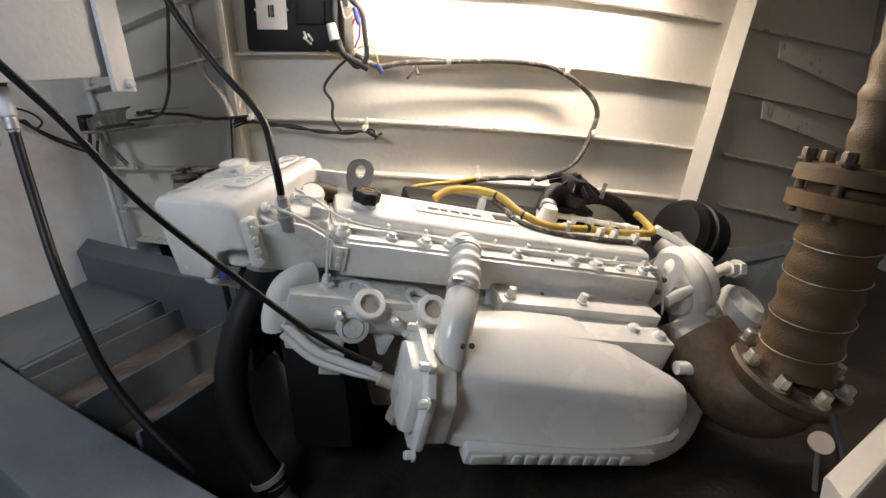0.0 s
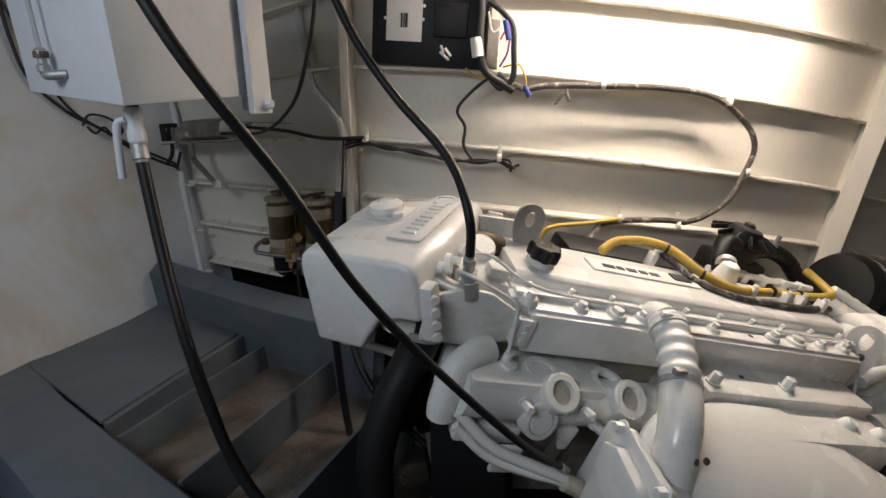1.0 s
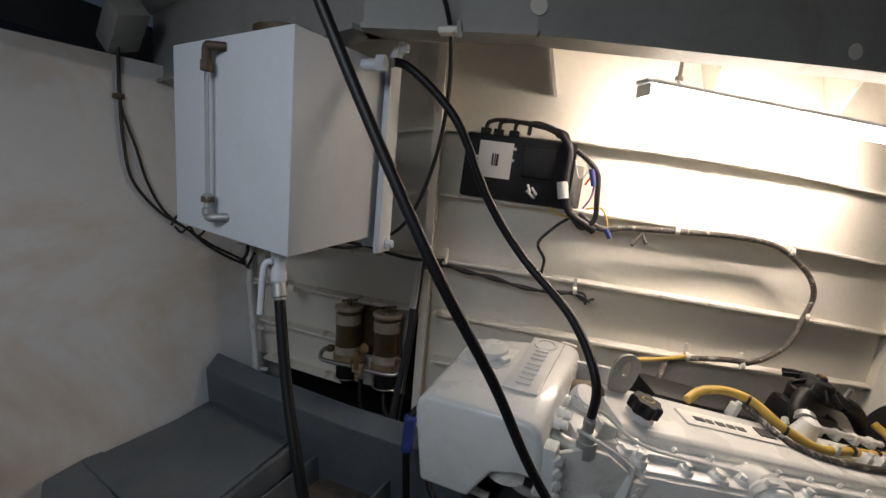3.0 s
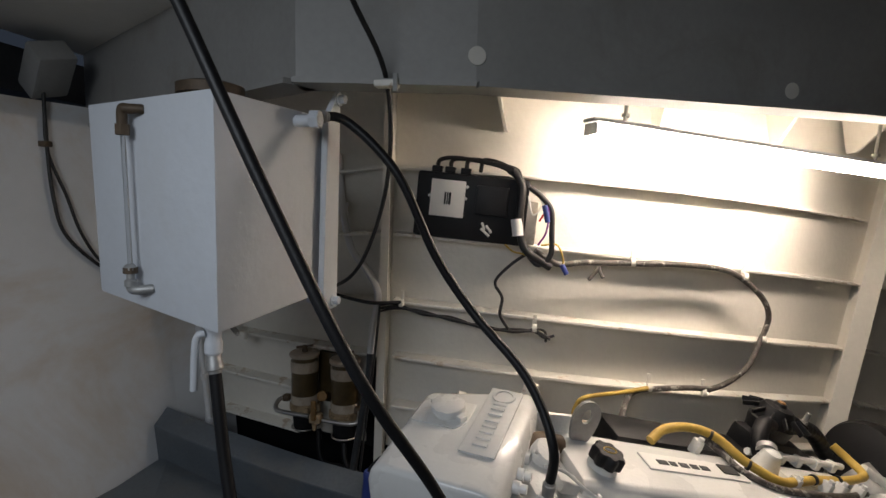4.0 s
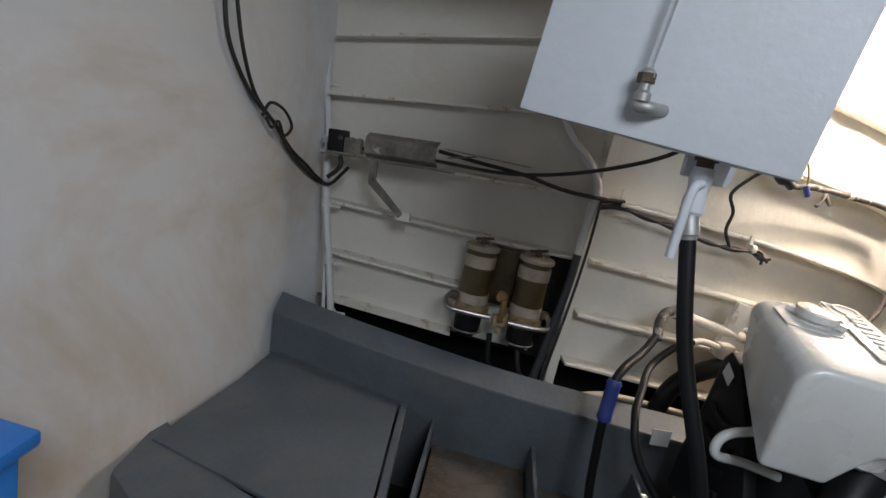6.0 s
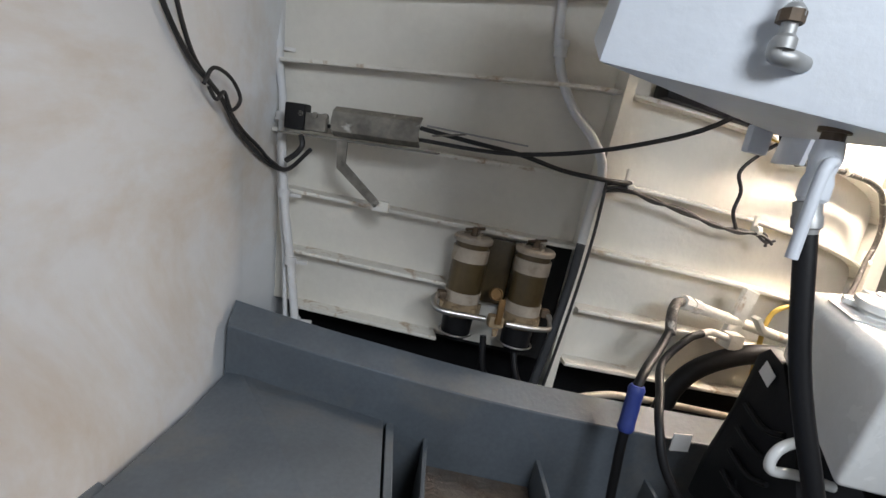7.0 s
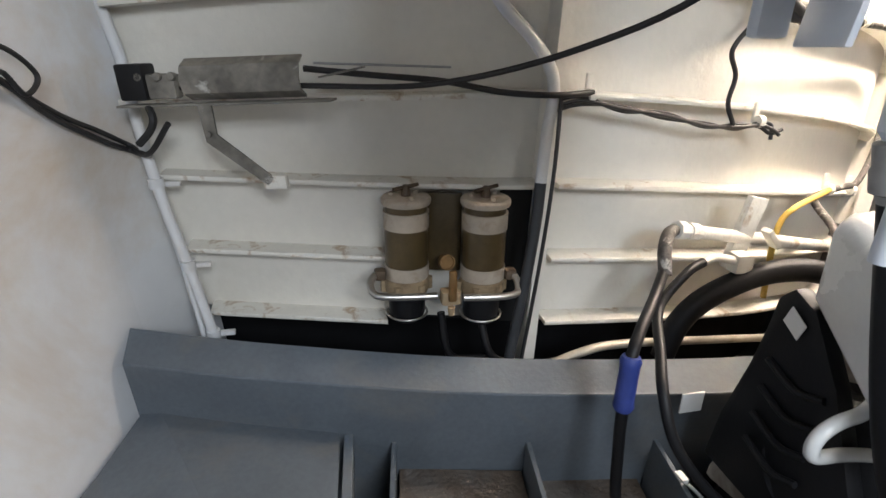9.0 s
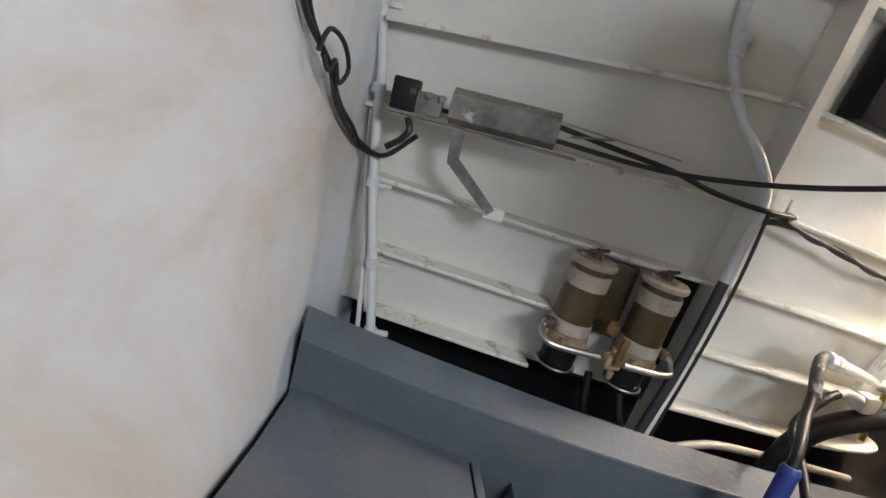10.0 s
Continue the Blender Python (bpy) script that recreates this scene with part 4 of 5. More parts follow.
cable("hydraulic_hose", [(-0.624, 1.79, 0.806), (-0.68, 1.735, 0.765), (-0.755, 1.66, 0.74), (-0.795, 1.62, 0.70), (-0.80, 1.612, 0.60), (-0.795, 1.61, 0.50), (-0.78, 1.60, 0.33), (-0.74, 1.56, 0.16)], 0.0125, RUBBER, "black hydraulic hose over the engine girder", "hose")
bm = B()
rings(bm, (-0.794, 1.621, 0.71), (-0.05, -0.08, -1), [(0, 0.017), (0.01, 0.0215), (0.02, 0.0195), (0.10, 0.0195), (0.11, 0.0215), (0.12, 0.017)], 18)
solo("hose_coupling", bm, BLUE, "dark blue plastic sleeve on a hose", "hose coupling")
cable("hydraulic_hose", [(-0.472, 1.85, 0.786), (-0.53, 1.83, 0.77), (-0.61, 1.80, 0.70), (-0.68, 1.68, 0.66), (-0.72, 1.60, 0.62), (-0.70, 1.55, 0.52), (-0.60, 1.50, 0.40), (-0.45, 1.46, 0.30), (-0.3, 1.42, 0.25)], 0.0115, RUBBER, "black hydraulic hose looping past the girder", "hose")
cable("coolant_hose", [(-0.10, 1.80, 0.74), (-0.20, 1.83, 0.752), (-0.31, 1.85, 0.735), (-0.42, 1.87, 0.675), (-0.48, 1.88, 0.60), (-0.51, 1.88, 0.50)], 0.030, RUBBER, "thick black rubber coolant hose curving behind the engine", "hose", 14)
cable("low_pipe", [(-0.84, 1.93, 0.47), (-0.72, 1.93, 0.51), (-0.6, 1.94, 0.515), (-0.3, 1.96, 0.48), (-0.05, 1.99, 0.44)], 0.012, ALU, "pale pipe lying behind the engine girder", "pipe")
bm = B()
box(bm, (-0.60, 1.652, 0.545), (0.055, 0.004, 0.05), 0.001)
solo("paper_tag", bm, PAPER, "small white tag hanging on the girder", "tag")
rb = thing("tie_strap", (-0.66, 1.5, 0.34), "white cable tie strap on a bilge rib", "cable tie")
bm = B()
box(bm, (-0.61, 1.62, 0.36), (0.018, 0.03, 0.02), 0.003)
tube(bm, [(-0.605, 1.60, 0.36), (-0.60, 1.56, 0.36), (-0.595, 1.5, 0.345)], 0.004, 8, 4)
part("strap", bm, PAPER, rb)

# blue bin behind the near girder
bb = thing("blue_tub", (-1.98, 0.88, 0.06), "bright blue plastic tub standing by the bulkhead", "tub")
bm = B()
prism(bm, [(-2.12, 0.72, 0.06), (-1.95, 0.68, 0.06), (-1.92, 1.03, 0.06), (-2.10, 1.07, 0.06)], (0, 0, 0.64), 0.02)
part("body", bm, BLUEBIN, bb)
bm = B()
prism(bm, [(-2.13, 0.705, 0.69), (-1.935, 0.665, 0.69), (-1.905, 1.045, 0.69), (-2.11, 1.085, 0.69)], (0, 0, 0.025), 0.006)
part("lid", bm, BLUEBIN, bb, "blue lid")

# ---- marine diesel engine ----
ME = Matrix(((0.8545, -0.3963, 0.3358, -0.136), (0.4497, 0.8879, -0.0967, 1.411), (-0.2599, 0.2336, 0.937, 0.945), (0, 0, 0, 1)))
eng = thing("marine_engine", (0.4, 1.6, 0.1), "white-painted six-cylinder marine diesel engine with grimy castings", "engine")


def ep(name, bm, mat, label="", parent=None, smooth=True):
    return part(name, bm, mat, parent or eng, label, smooth, ME)


bm = B()
box(bm, (0.47, 0.05, -0.46), (1.12, 0.34, 0.52), 0.02)
blk = ep("block", bm, BLOCK, "grimy beige engine block")
for u in (0.0, 0.2, 0.4, 0.6, 0.8, 0.97):
    bm = B()
    box(bm, (u, -0.13, -0.45), (0.03, 0.03, 0.44), 0.008)
    ep("rib", bm, BLOCK, parent=blk)
bm = B()
box(bm, (0.47, 0.05, -0.80), (1.0, 0.28, 0.18), 0.03)
ep("sump", bm, PLASTIC, "black oil sump")
bm = B()
box(bm, (0.465, 0.03, -0.14), (1.14, 0.30, 0.13), 0.012)
ep("cylinder_head", bm, ENGINE_CAST)
# rocker cover with stepped flange
bm = B()
prism(bm, [(-0.095, -0.085, -0.08), (1.03, -0.085, -0.08), (1.03, 0.155, -0.08), (-0.095, 0.155, -0.08)], (0, 0, 0.012), 0.003)
prism(bm, [(-0.085, v, w) for v, w in ((-0.07, -0.07), (-0.066, -0.047), (-0.05, -0.038), (0.115, -0.038), (0.13, -0.047), (0.135, -0.07))], (1.10, 0, 0), 0.006)
cover = ep("rocker_cover", bm, ENGINE, "smooth white rocker cover")
bm = B()
box(bm, (0.47, -0.098, -0.072), (1.12, 0.02, 0.014), 0.003)
ep("cover_rail", bm, ENGINE, parent=cover)
bm = B()
box(bm, (0.47, -0.113, -0.085), (1.10, 0.012, 0.012), 0.003)
ep("gasket_rail", bm, ENGINE_CAST, parent=cover)
for i in range(10):
    bm = B()
    hexbolt(bm, (-0.05 + 0.115 * i, -0.078, -0.068), (0, -0.2, 1), 0.007, 0.012)
    ep("bolt", bm, ENGINE, parent=cover)
bm = B()
box(bm, (0.345, 0.045, -0.036), (0.36, 0.062, 0.006), 0.002)
plate = ep("name_plate", bm, PAPER, "white name plate with dark printed bars", cover)
for u, w in ((0.225, 0.035), (0.262, 0.022), (0.30, 0.03), (0.338, 0.026), (0.376, 0.03)):
    bm = B()
    box(bm, (u, 0.043, -0.032), (w, 0.016, 0.002))
    ep("print_bar", bm, INK, parent=plate)
bm = B()
box(bm, (0.47, 0.05, -0.031), (0.06, 0.036, 0.004), 0.0015)
ep("emblem", bm, INK, "dark badge", plate)
# oil filler cap: lobed black knob
bm = B()
rings(bm, (0, 0.0, -0.045), (0, 0, 1), [(0, 0.04), (0.016, 0.034), (0.02, 0.034)], 28)
ep("filler_neck", bm, ENGINE, parent=cover)
bm = B()
rows = []
for w, r in ((-0.025, 0.033), (-0.022, 0.038), (0.004, 0.039), (0.010, 0.034), (0.011, 0.022)):
    rows.append([bm.verts.new(((r + 0.0035 * math.cos(7 * a)) * math.cos(a), (r + 0.0035 * math.cos(7 * a)) * math.sin(a), w)) for a in [2 * math.pi * k / 56 for k in range(56)]])
for a, b in zip(rows, rows[1:]):
    for k in range(56):
        bm.faces.new((a[k], a[(k + 1) % 56], b[(k + 1) % 56], b[k]))
bm.faces.new(rows[-1])
cap = ep("oil_cap", bm, PLASTIC, "black plastic oil cap", cover)
bm = B()
tube(bm, [(0.018 * math.cos(a * math.pi / 6), 0.011 * math.sin(a * math.pi / 6), 0.0115) for a in range(13)], 0.0012, 6, 1, False)
ep("oil_mark", bm, YELLOW, "yellow symbol", cap)


def lifting_eye(name, m, w, h, hole_w, hole_h, hole_z, thick, mat, label):
    """A flat plate with a rounded top and a slot through it."""
    bm = B()
    n = 24
    outer, inner = [], []
    for k in range(n):
        a = 2 * math.pi * k / n
        c, s = math.cos(a), math.sin(a)
        outer.append((w / 2 * c, hole_z + (w / 2 * s if s > 0 else (h * s if abs(c) < 0.8 else h * s))))
        inner.append((hole_w / 2 * c, hole_z + hole_h / 2 * s))
    outer = [(x, max(y, hole_z - h)) for x, y in outer]
    v = [[bm.verts.new((x, d, y)) for x, y in ring] for d in (-thick / 2, thick / 2) for ring in (outer, inner)]
    for k in range(n):
        j = (k + 1) % n
        bm.faces.new((v[0][k], v[0][j], v[1][j], v[1][k]))
        bm.faces.new((v[2][j], v[2][k], v[3][k], v[3][j]))
        bm.faces.new((v[0][j], v[0][k], v[2][k], v[2][j]))
        bm.faces.new((v[1][k], v[1][j], v[3][j], v[3][k]))
    bm.transform(m)
    return ep(name, bm, mat, label)


lifting_eye("lifting_eye", Matrix.Translation((-0.014, 0.10, 0.0)) @ Matrix.Rotation(radians(-8), 4, "X"), 0.082, 0.085, 0.030, 0.040, 0.028, 0.009, DULLSTEEL, "grey steel lifting eye")
e2 = lifting_eye("lifting_eye", Matrix.Translation((1.075, -0.10, -0.12)) @ Matrix.Rotation(radians(-48), 4, "Z") @ Matrix.Rotation(radians(-10), 4, "X"), 0.098, 0.17, 0.034, 0.058, 0.065, 0.012, ENGINE, "white-painted lifting eye with a slot")
for w in (-0.10, -0.15):
    bm = B()
    hexbolt(bm, (1.068, -0.115, w), (-0.7, -0.7, 0.1), 0.008, 0.01)
    ep("bolt", bm, RUSTY, parent=e2)

# side manifold with bosses along its top
bm = B()
box(bm, (0.47, -0.135, -0.137), (1.07, 0.062, 0.105), 0.014)
box(bm, (0.47, -0.128, -0.083), (1.05, 0.05, 0.012), 0.005)
man = ep("manifold", bm, ENGINE, "long white side manifold")
for u, r, h in ((-0.065, 0.019, 0.028), (0.071, 0.017, 0.022), (0.171, 0.024, 0.02), (0.245, 0.017, 0.022), (0.47, 0.017, 0.022), (0.60, 0.012, 0.004), (0.675, 0.018, 0.024), (0.765, 0.026, 0.02), (0.86, 0.016, 0.02), (0.95, 0.018, 0.024)):
    bm = B()
    rings(bm, (u, -0.128, -0.08), (0, 0, 1), [(0, r * 1.15), (h * 0.5, r), (h * 0.6, r * 0.95)], 20)
    rings(bm, (u, -0.128, -0.08 + h * 0.6), (0, 0, 1), [(0, r * 0.62), (h * 0.5, r * 0.62), (h * 0.55, r * 0.5)], 6)
    ep("boss_plug", bm, ENGINE if h > 0.01 else INK, parent=man)
bm = B()
box(bm, (-0.07, -0.158, -0.135), (0.045, 0.03, 0.075), 0.008)
for w in (-0.115, -0.135, -0.155):
    rings(bm, (-0.07, -0.172, w), (0, -1, 0), [(0, 0.007), (0.004, 0.007)], 12)
ep("end_flange", bm, ENGINE, parent=man)
# bracket plate between header tank and manifold
bm = B()
prism(bm, [(-0.30, -0.15, -0.09), (-0.22, -0.15, -0.055), (-0.16, -0.15, -0.062), (-0.08, -0.15, -0.10), (-0.08, -0.15, -0.17), (-0.16, -0.15, -0.2), (-0.29, -0.15, -0.2)], (0, 0.012, 0), 0.003)
ep("support_plate", bm, ENGINE_CAST, "white support plate")
bm = B()
prism(bm, [(-0.19, 0.12, 0.0), (-0.03, 0.12, 0.01), (-0.02, 0.12, -0.05), (-0.19, 0.12, -0.06)], (0, 0.012, 0), 0.003)
ep("support_plate", bm, ENGINE_CAST, "white support plate")
bm = B()
box(bm, (-0.16, 0.02, -0.13), (0.12, 0.24, 0.14), 0.02)
rings(bm, (-0.15, 0.04, -0.08), (0, -0.4, 1), [(0, 0.035), (0.05, 0.035), (0.06, 0.03)], 18)
box(bm, (-0.13, -0.06, -0.06), (0.05, 0.04, 0.05), 0.008)
ep("thermostat_housing", bm, ENGINE_CAST, "white cast thermostat housing")
bm = B()
tube(bm, [(-0.20, 0.06, -0.07), (-0.14, 0.07, -0.045), (-0.08, 0.075, -0.05)], 0.027, 14, 5)
ep("grey_hose", bm, RUSTY, "dull brown hose stub")

# exhaust manifold jacket on the near side
bm = B()
cyl(bm, (-0.19, -0.215, -0.265), (0.42, -0.215, -0.275), 0.058, seg=28)
jac = ep("water_jacket", bm, ENGINE_CAST, "white cast water jacket")
bm = B()
box(bm, (-0.02, -0.20, -0.245), (0.34, 0.11, 0.08), 0.02)
ep("jacket_cover", bm, ENGINE_CAST, "", jac)
bm = B()
box(bm, (0.0, -0.12, -0.27), (0.4, 0.1, 0.1), 0.015)
ep("jacket_base", bm, ENGINE_CAST, "", jac)
bm = B()
prism(bm, [(0.05, -0.27, -0.31), (0.11, -0.27, -0.31), (0.095, -0.275, -0.37), (0.075, -0.275, -0.37)], (0, 0.02, 0), 0.004)
ep("lug", bm, ENGINE_CAST, "", jac)
for u in (0.02, 0.20):
    bm = B()
    rings(bm, (u, -0.235, -0.245), (0, -0.62, 0.78), [(0, 0.046), (0.048, 0.044), (0.052, 0.040), (0.052, 0.027), (0.036, 0.026)], 28)
    ep("port_flange", bm, ENGINE_CAST, "open round cast port", jac)
    bm = B()
    rings(bm, (u, -0.255, -0.220), (0, -0.62, 0.78), [(0, 0.020), (0.008, 0.0255)], 24)
    ep("port_plug", bm, BLOCK, "grimy plug inside the port", jac)
for u, v in ((-0.003, -0.195), (0.168, -0.208)):
    bm = B()
    rings(bm, (u, v, -0.235), (0, -0.06, 1), [(0, 0.046), (0.02, 0.044), (0.032, 0.040), (0.032, 0.027), (0.008, 0.025)], 28, False)
    ep("port_ring", bm, ENGINE_CAST, parent=jac)
    bm = B()
    rings(bm, (u, v, -0.222), (0, -0.06, 1), [(0, 0.026), (0.003, 0.026)], 24)
    ep("open_port", bm, RUSTY, "dark open port", jac)
bm = B()
rings(bm, (-0.091, -0.201, -0.225), (0, 0, 1), [(0, 0.036), (0.02, 0.034), (0.022, 0.02), (0.03, 0.018), (0.032, 0.01)], 24)
ep("round_boss", bm, ENGINE_CAST, parent=jac)
bm = B()
rings(bm, (-0.015, -0.26, -0.285), (0.05, -1, 0.35), [(0, 0.044), (0.03, 0.042), (0.033, 0.032), (0.026, 0.030), (0.026, 0.0295), (0.034, 0.026)], 28)
ep("round_cover", bm, ENGINE_CAST, parent=jac)
for p in ((-0.06, -0.265, -0.245), (0.095, -0.265, -0.25), (0.14, -0.265, -0.29)):
    bm = B()
    hexbolt(bm, p, (0, -1, 0.3), 0.011, 0.03)
    ep("bolt", bm, ENGINE_CAST, parent=jac)
bm = B()
tube(bm, [(-0.13, -0.16, -0.195), (-0.17, -0.18, -0.2), (-0.205, -0.2, -0.23), (-0.215, -0.215, -0.30), (-0.21, -0.22, -0.34)], 0.033, 18, 6)
rings(bm, (-0.205, -0.2, -0.25), (-0.1, -0.15, -1), [(0, 0.039), (0.02, 0.039)], 20)
ep("inlet_elbow", bm, ENGINE_CAST, "white cast elbow", jac)
bm = B()
box(bm, (-0.10, -0.23, -0.36), (0.16, 0.05, 0.05), 0.012)
box(bm, (-0.05, -0.28, -0.40), (0.06, 0.012, 0.08), 0.004)
ep("small_bracket", bm, ENGINE_CAST)
for k in range(2):
    bm = B()
    o = 0.03 * k
    tube(bm, [(-0.19, -0.25 - o * 0.3, -0.30 - o), (-0.10, -0.29, -0.355 - o), (0.0, -0.32, -0.375 - o * 0.7), (0.06, -0.335, -0.385 - o * 0.4), (0.10, -0.345, -0.41)], 0.013 - 0.002 * k, 10, 6)
    ep("water_pipe", bm, ENGINE_CAST, "thin white water pipe")
bm = B()
tube(bm, [(0.075, -0.34, -0.395), (0.12, -0.35, -0.41), (0.14, -0.36, -0.44), (0.145, -0.365, -0.49)], 0.021, 14, 6)
rings(bm, (0.145, -0.365, -0.47), (0, 0, -1), [(0, 0.025), (0.02, 0.025), (0.02, 0.03), (0.05, 0.03)], 6)
rings(bm, (0.145, -0.365, -0.505), (1, -0.3, 0), [(0, 0.017), (0.06, 0.017)], 12)
ep("hose_elbow", bm, ALU, "cream-coloured hose elbow")

# ribbed air hose from the manifold to the cooler
bm = B()
tube(bm, [(0.28, -0.10, -0.10), (0.283, -0.125, -0.066), (0.28, -0.165, -0.052)], 0.038, 20, 6)
ep("air_elbow", bm, ENGINE, "white air elbow", smooth=True)
HOSE = [(0.28, -0.16, -0.053), (0.272, -0.215, -0.068), (0.258, -0.275, -0.092), (0.243, -0.325, -0.12)]
bm = B()
tube(bm, HOSE, 0.041, 24, 16, wave=0.07, waves=5.5)
hose = ep("ribbed_hose", bm, ENGINE, "white-painted ribbed rubber hose")
for i, f in ((0, 1), (2, 3)):
    p, q = Vector(HOSE[i]), Vector(HOSE[f])
    c = p.lerp(q, 0.25 if i == 0 else 0.65)
    bm = B()
    rings(bm, c, q - p, [(0, 0.0455), (0.014, 0.0455)], 28)
    box(bm, c + Vector((-0.03, -0.01, 0.035)), (0.03, 0.014, 0.014), 0.003)
    ep("hose_clamp", bm, DULLSTEEL if i else ENGINE, "band clamp", hose)

# charge air cooler with its big rounded cover
bm = B()
tube(bm, [(0.245, -0.32, -0.118), (0.228, -0.37, -0.15), (0.215, -0.41, -0.195), (0.215, -0.44, -0.26)], 0.044, 22, 6)
cool = ep("cooler_neck", bm, ENGINE, "white air neck")


def cooler():
    bm = B()
    secs = []
    for u, vb, wt, vc, wc, vf, wb in ((0.172, -0.37, -0.25, -0.45, -0.285, -0.49, -0.40), (0.195, -0.335, -0.20, -0.475, -0.262, -0.52, -0.425), (0.25, -0.30, -0.178, -0.485, -0.25, -0.535, -0.435), (0.45, -0.275, -0.174, -0.505, -0.25, -0.555, -0.44), (0.62, -0.275, -0.178, -0.52, -0.252, -0.57, -0.44), (0.72, -0.335, -0.195, -0.53, -0.255, -0.572, -0.437), (0.82, -0.405, -0.218, -0.535, -0.26, -0.57, -0.43), (0.90, -0.45, -0.235, -0.535, -0.265, -0.562, -0.42), (0.935, -0.46, -0.25, -0.525, -0.275, -0.545, -0.405)):
        prof = [(vb, wb), (vb, wt - 0.014), (vb - 0.004, wt - 0.004), (vb - 0.014, wt)]
        a, b = Vector((vb - 0.014, wt)), Vector((vc, wc))
        prof += [tuple(a.lerp(b, 0.35) + Vector((0, 0.012))), tuple(a.lerp(b, 0.7) + Vector((0, 0.012))), tuple(a.lerp(b, 0.92) + Vector((0, 0.004))), (vc, wc), (vc - 0.012, wc - 0.014), (vc - 0.017, wc - 0.035), (vf, wb + 0.05), (vf - 0.012, wb + 0.04), (vf - 0.014, wb + 0.012), (vf - 0.004, wb)]
        secs.append([bm.verts.new((u, v, w)) for v, w in prof])
    n = len(secs[0])
    for a, b in zip(secs, secs[1:]):
        for k in range(n):
            bm.faces.new((a[k], a[(k + 1) % n], b[(k + 1) % n], b[k]))
    bm.faces.new(secs[0])
    bm.faces.new(secs[-1][::-1])
    return bm


cov = ep("cooler_cover", cooler(), ENGINE, "glossy white rounded cooler cover")
bm = B()
prism(bm, [(0.27, -0.582, -0.455), (0.84, -0.60, -0.455), (0.84, -0.60, -0.405), (0.27, -0.582, -0.405)], (0, 0.05, 0), 0.008)
band = ep("lettering_band", bm, ENGINE, parent=cov)
for u, w in ((0.325, 0.085), (0.41, 0.022), (0.45, 0.03), (0.49, 0.026), (0.53, 0.026), (0.585, 0.03), (0.625, 0.026), (0.665, 0.026), (0.705, 0.028), (0.745, 0.026)):
    bm = B()
    box(bm, (u, -0.585 - (u - 0.27) * 0.0316, -0.43), (w, 0.008, 0.028), 0.003)
    ep("raised_bar", bm, ENGINE, parent=band)
bm = B()
prism(bm, [(0.135, -0.30, -0.24), (0.135, -0.36, -0.205), (0.135, -0.50, -0.215), (0.135, -0.56, -0.28), (0.135, -0.57, -0.42), (0.135, -0.52, -0.46), (0.135, -0.36, -0.46), (0.135, -0.30, -0.42)], (0.022, 0, 0), 0.006)
prism(bm, [(0.157, -0.32, -0.25), (0.157, -0.37, -0.225), (0.157, -0.49, -0.235), (0.157, -0.545, -0.29), (0.157, -0.555, -0.41), (0.157, -0.51, -0.45), (0.157, -0.36, -0.45)], (0.06, 0, 0), 0.008)
prism(bm, [(0.105, -0.34, -0.26), (0.105, -0.38, -0.235), (0.105, -0.47, -0.245), (0.105, -0.52, -0.30), (0.105, -0.53, -0.40), (0.105, -0.49, -0.43), (0.105, -0.37, -0.43)], (0.032, 0, 0), 0.012)
end = ep("cooler_end_cap", bm, ENGINE, "white end cap")
for v, w in ((-0.345, -0.215), (-0.56, -0.275), (-0.57, -0.43), (-0.32, -0.44), (-0.50, -0.215)):
    bm = B()
    hexbolt(bm, (0.137, v, w), (-1, 0, 0), 0.012, 0.02)
    ep("bolt", bm, ENGINE, parent=end)
bm = B()
box(bm, (0.69, -0.185, -0.185), (0.58, 0.165, 0.05), 0.008)
box(bm, (0.69, -0.25, -0.26), (0.56, 0.25, 0.14), 0.01)
core = ep("cooler_top_plate", bm, ENGINE, "white bolted cooler plate")
for u, v in ((0.435, -0.135), (0.435, -0.235), (0.677, -0.125), (0.93, -0.12), (0.69, -0.225), (0.56, -0.20)):
    bm = B()
    hexbolt(bm, (u, v, -0.161), (0, 0, 1), 0.014 if u != 0.56 else 0.006, 0.026 if u != 0.56 else 0.004)
    ep("bolt", bm, ENGINE if u != 0.56 else RUSTY, parent=core)
for u, v in ((0.845, -0.30), (0.925, -0.33)):
    bm = B()
    rings(bm, (u, v, -0.215), (0.1, -0.3, 1), [(0, 0.022), (0.035, 0.02), (0.045, 0.014)], 16)
    ep("stub", bm, ENGINE, parent=core)
for p in ((0.225, -0.452, -0.185), (0.25, -0.452, -0.182)):
    bm = B()
    rings(bm, p, (-0.2, -0.75, 0.66), [(0, 0.008), (0.003, 0.006)], 10)
    ep("chipped_spot", bm, RUSTY, "brown chipped paint spot", cov)
bm = B()
tube(bm, [(0.96, -0.42, -0.24), (1.01, -0.43, -0.235), (1.05, -0.445, -0.27), (1.06, -0.45, -0.31)], 0.021, 14, 6)
rings(bm, (1.06, -0.45, -0.30), (0.05, -0.05, -1), [(0, 0.03), (0.03, 0.03), (0.03, 0.034), (0.06, 0.034)], 6)
ep("cooler_outlet", bm, ENGINE, "white bent outlet pipe")
bm = B()
tube(bm, [(0.62, -0.52, -0.47), (0.85, -0.53, -0.475), (1.0, -0.50, -0.45), (1.10, -0.43, -0.39), (1.20, -0.33, -0.33)], 0.038, 16, 6)
ep("lower_pipe", bm, ENGINE, "white lower coolant pipe")
bm = B()
box(bm, (0.62, -0.50, -0.485), (0.36, 0.08, 0.05), 0.014)
ep("lower_flange", bm, ENGINE)
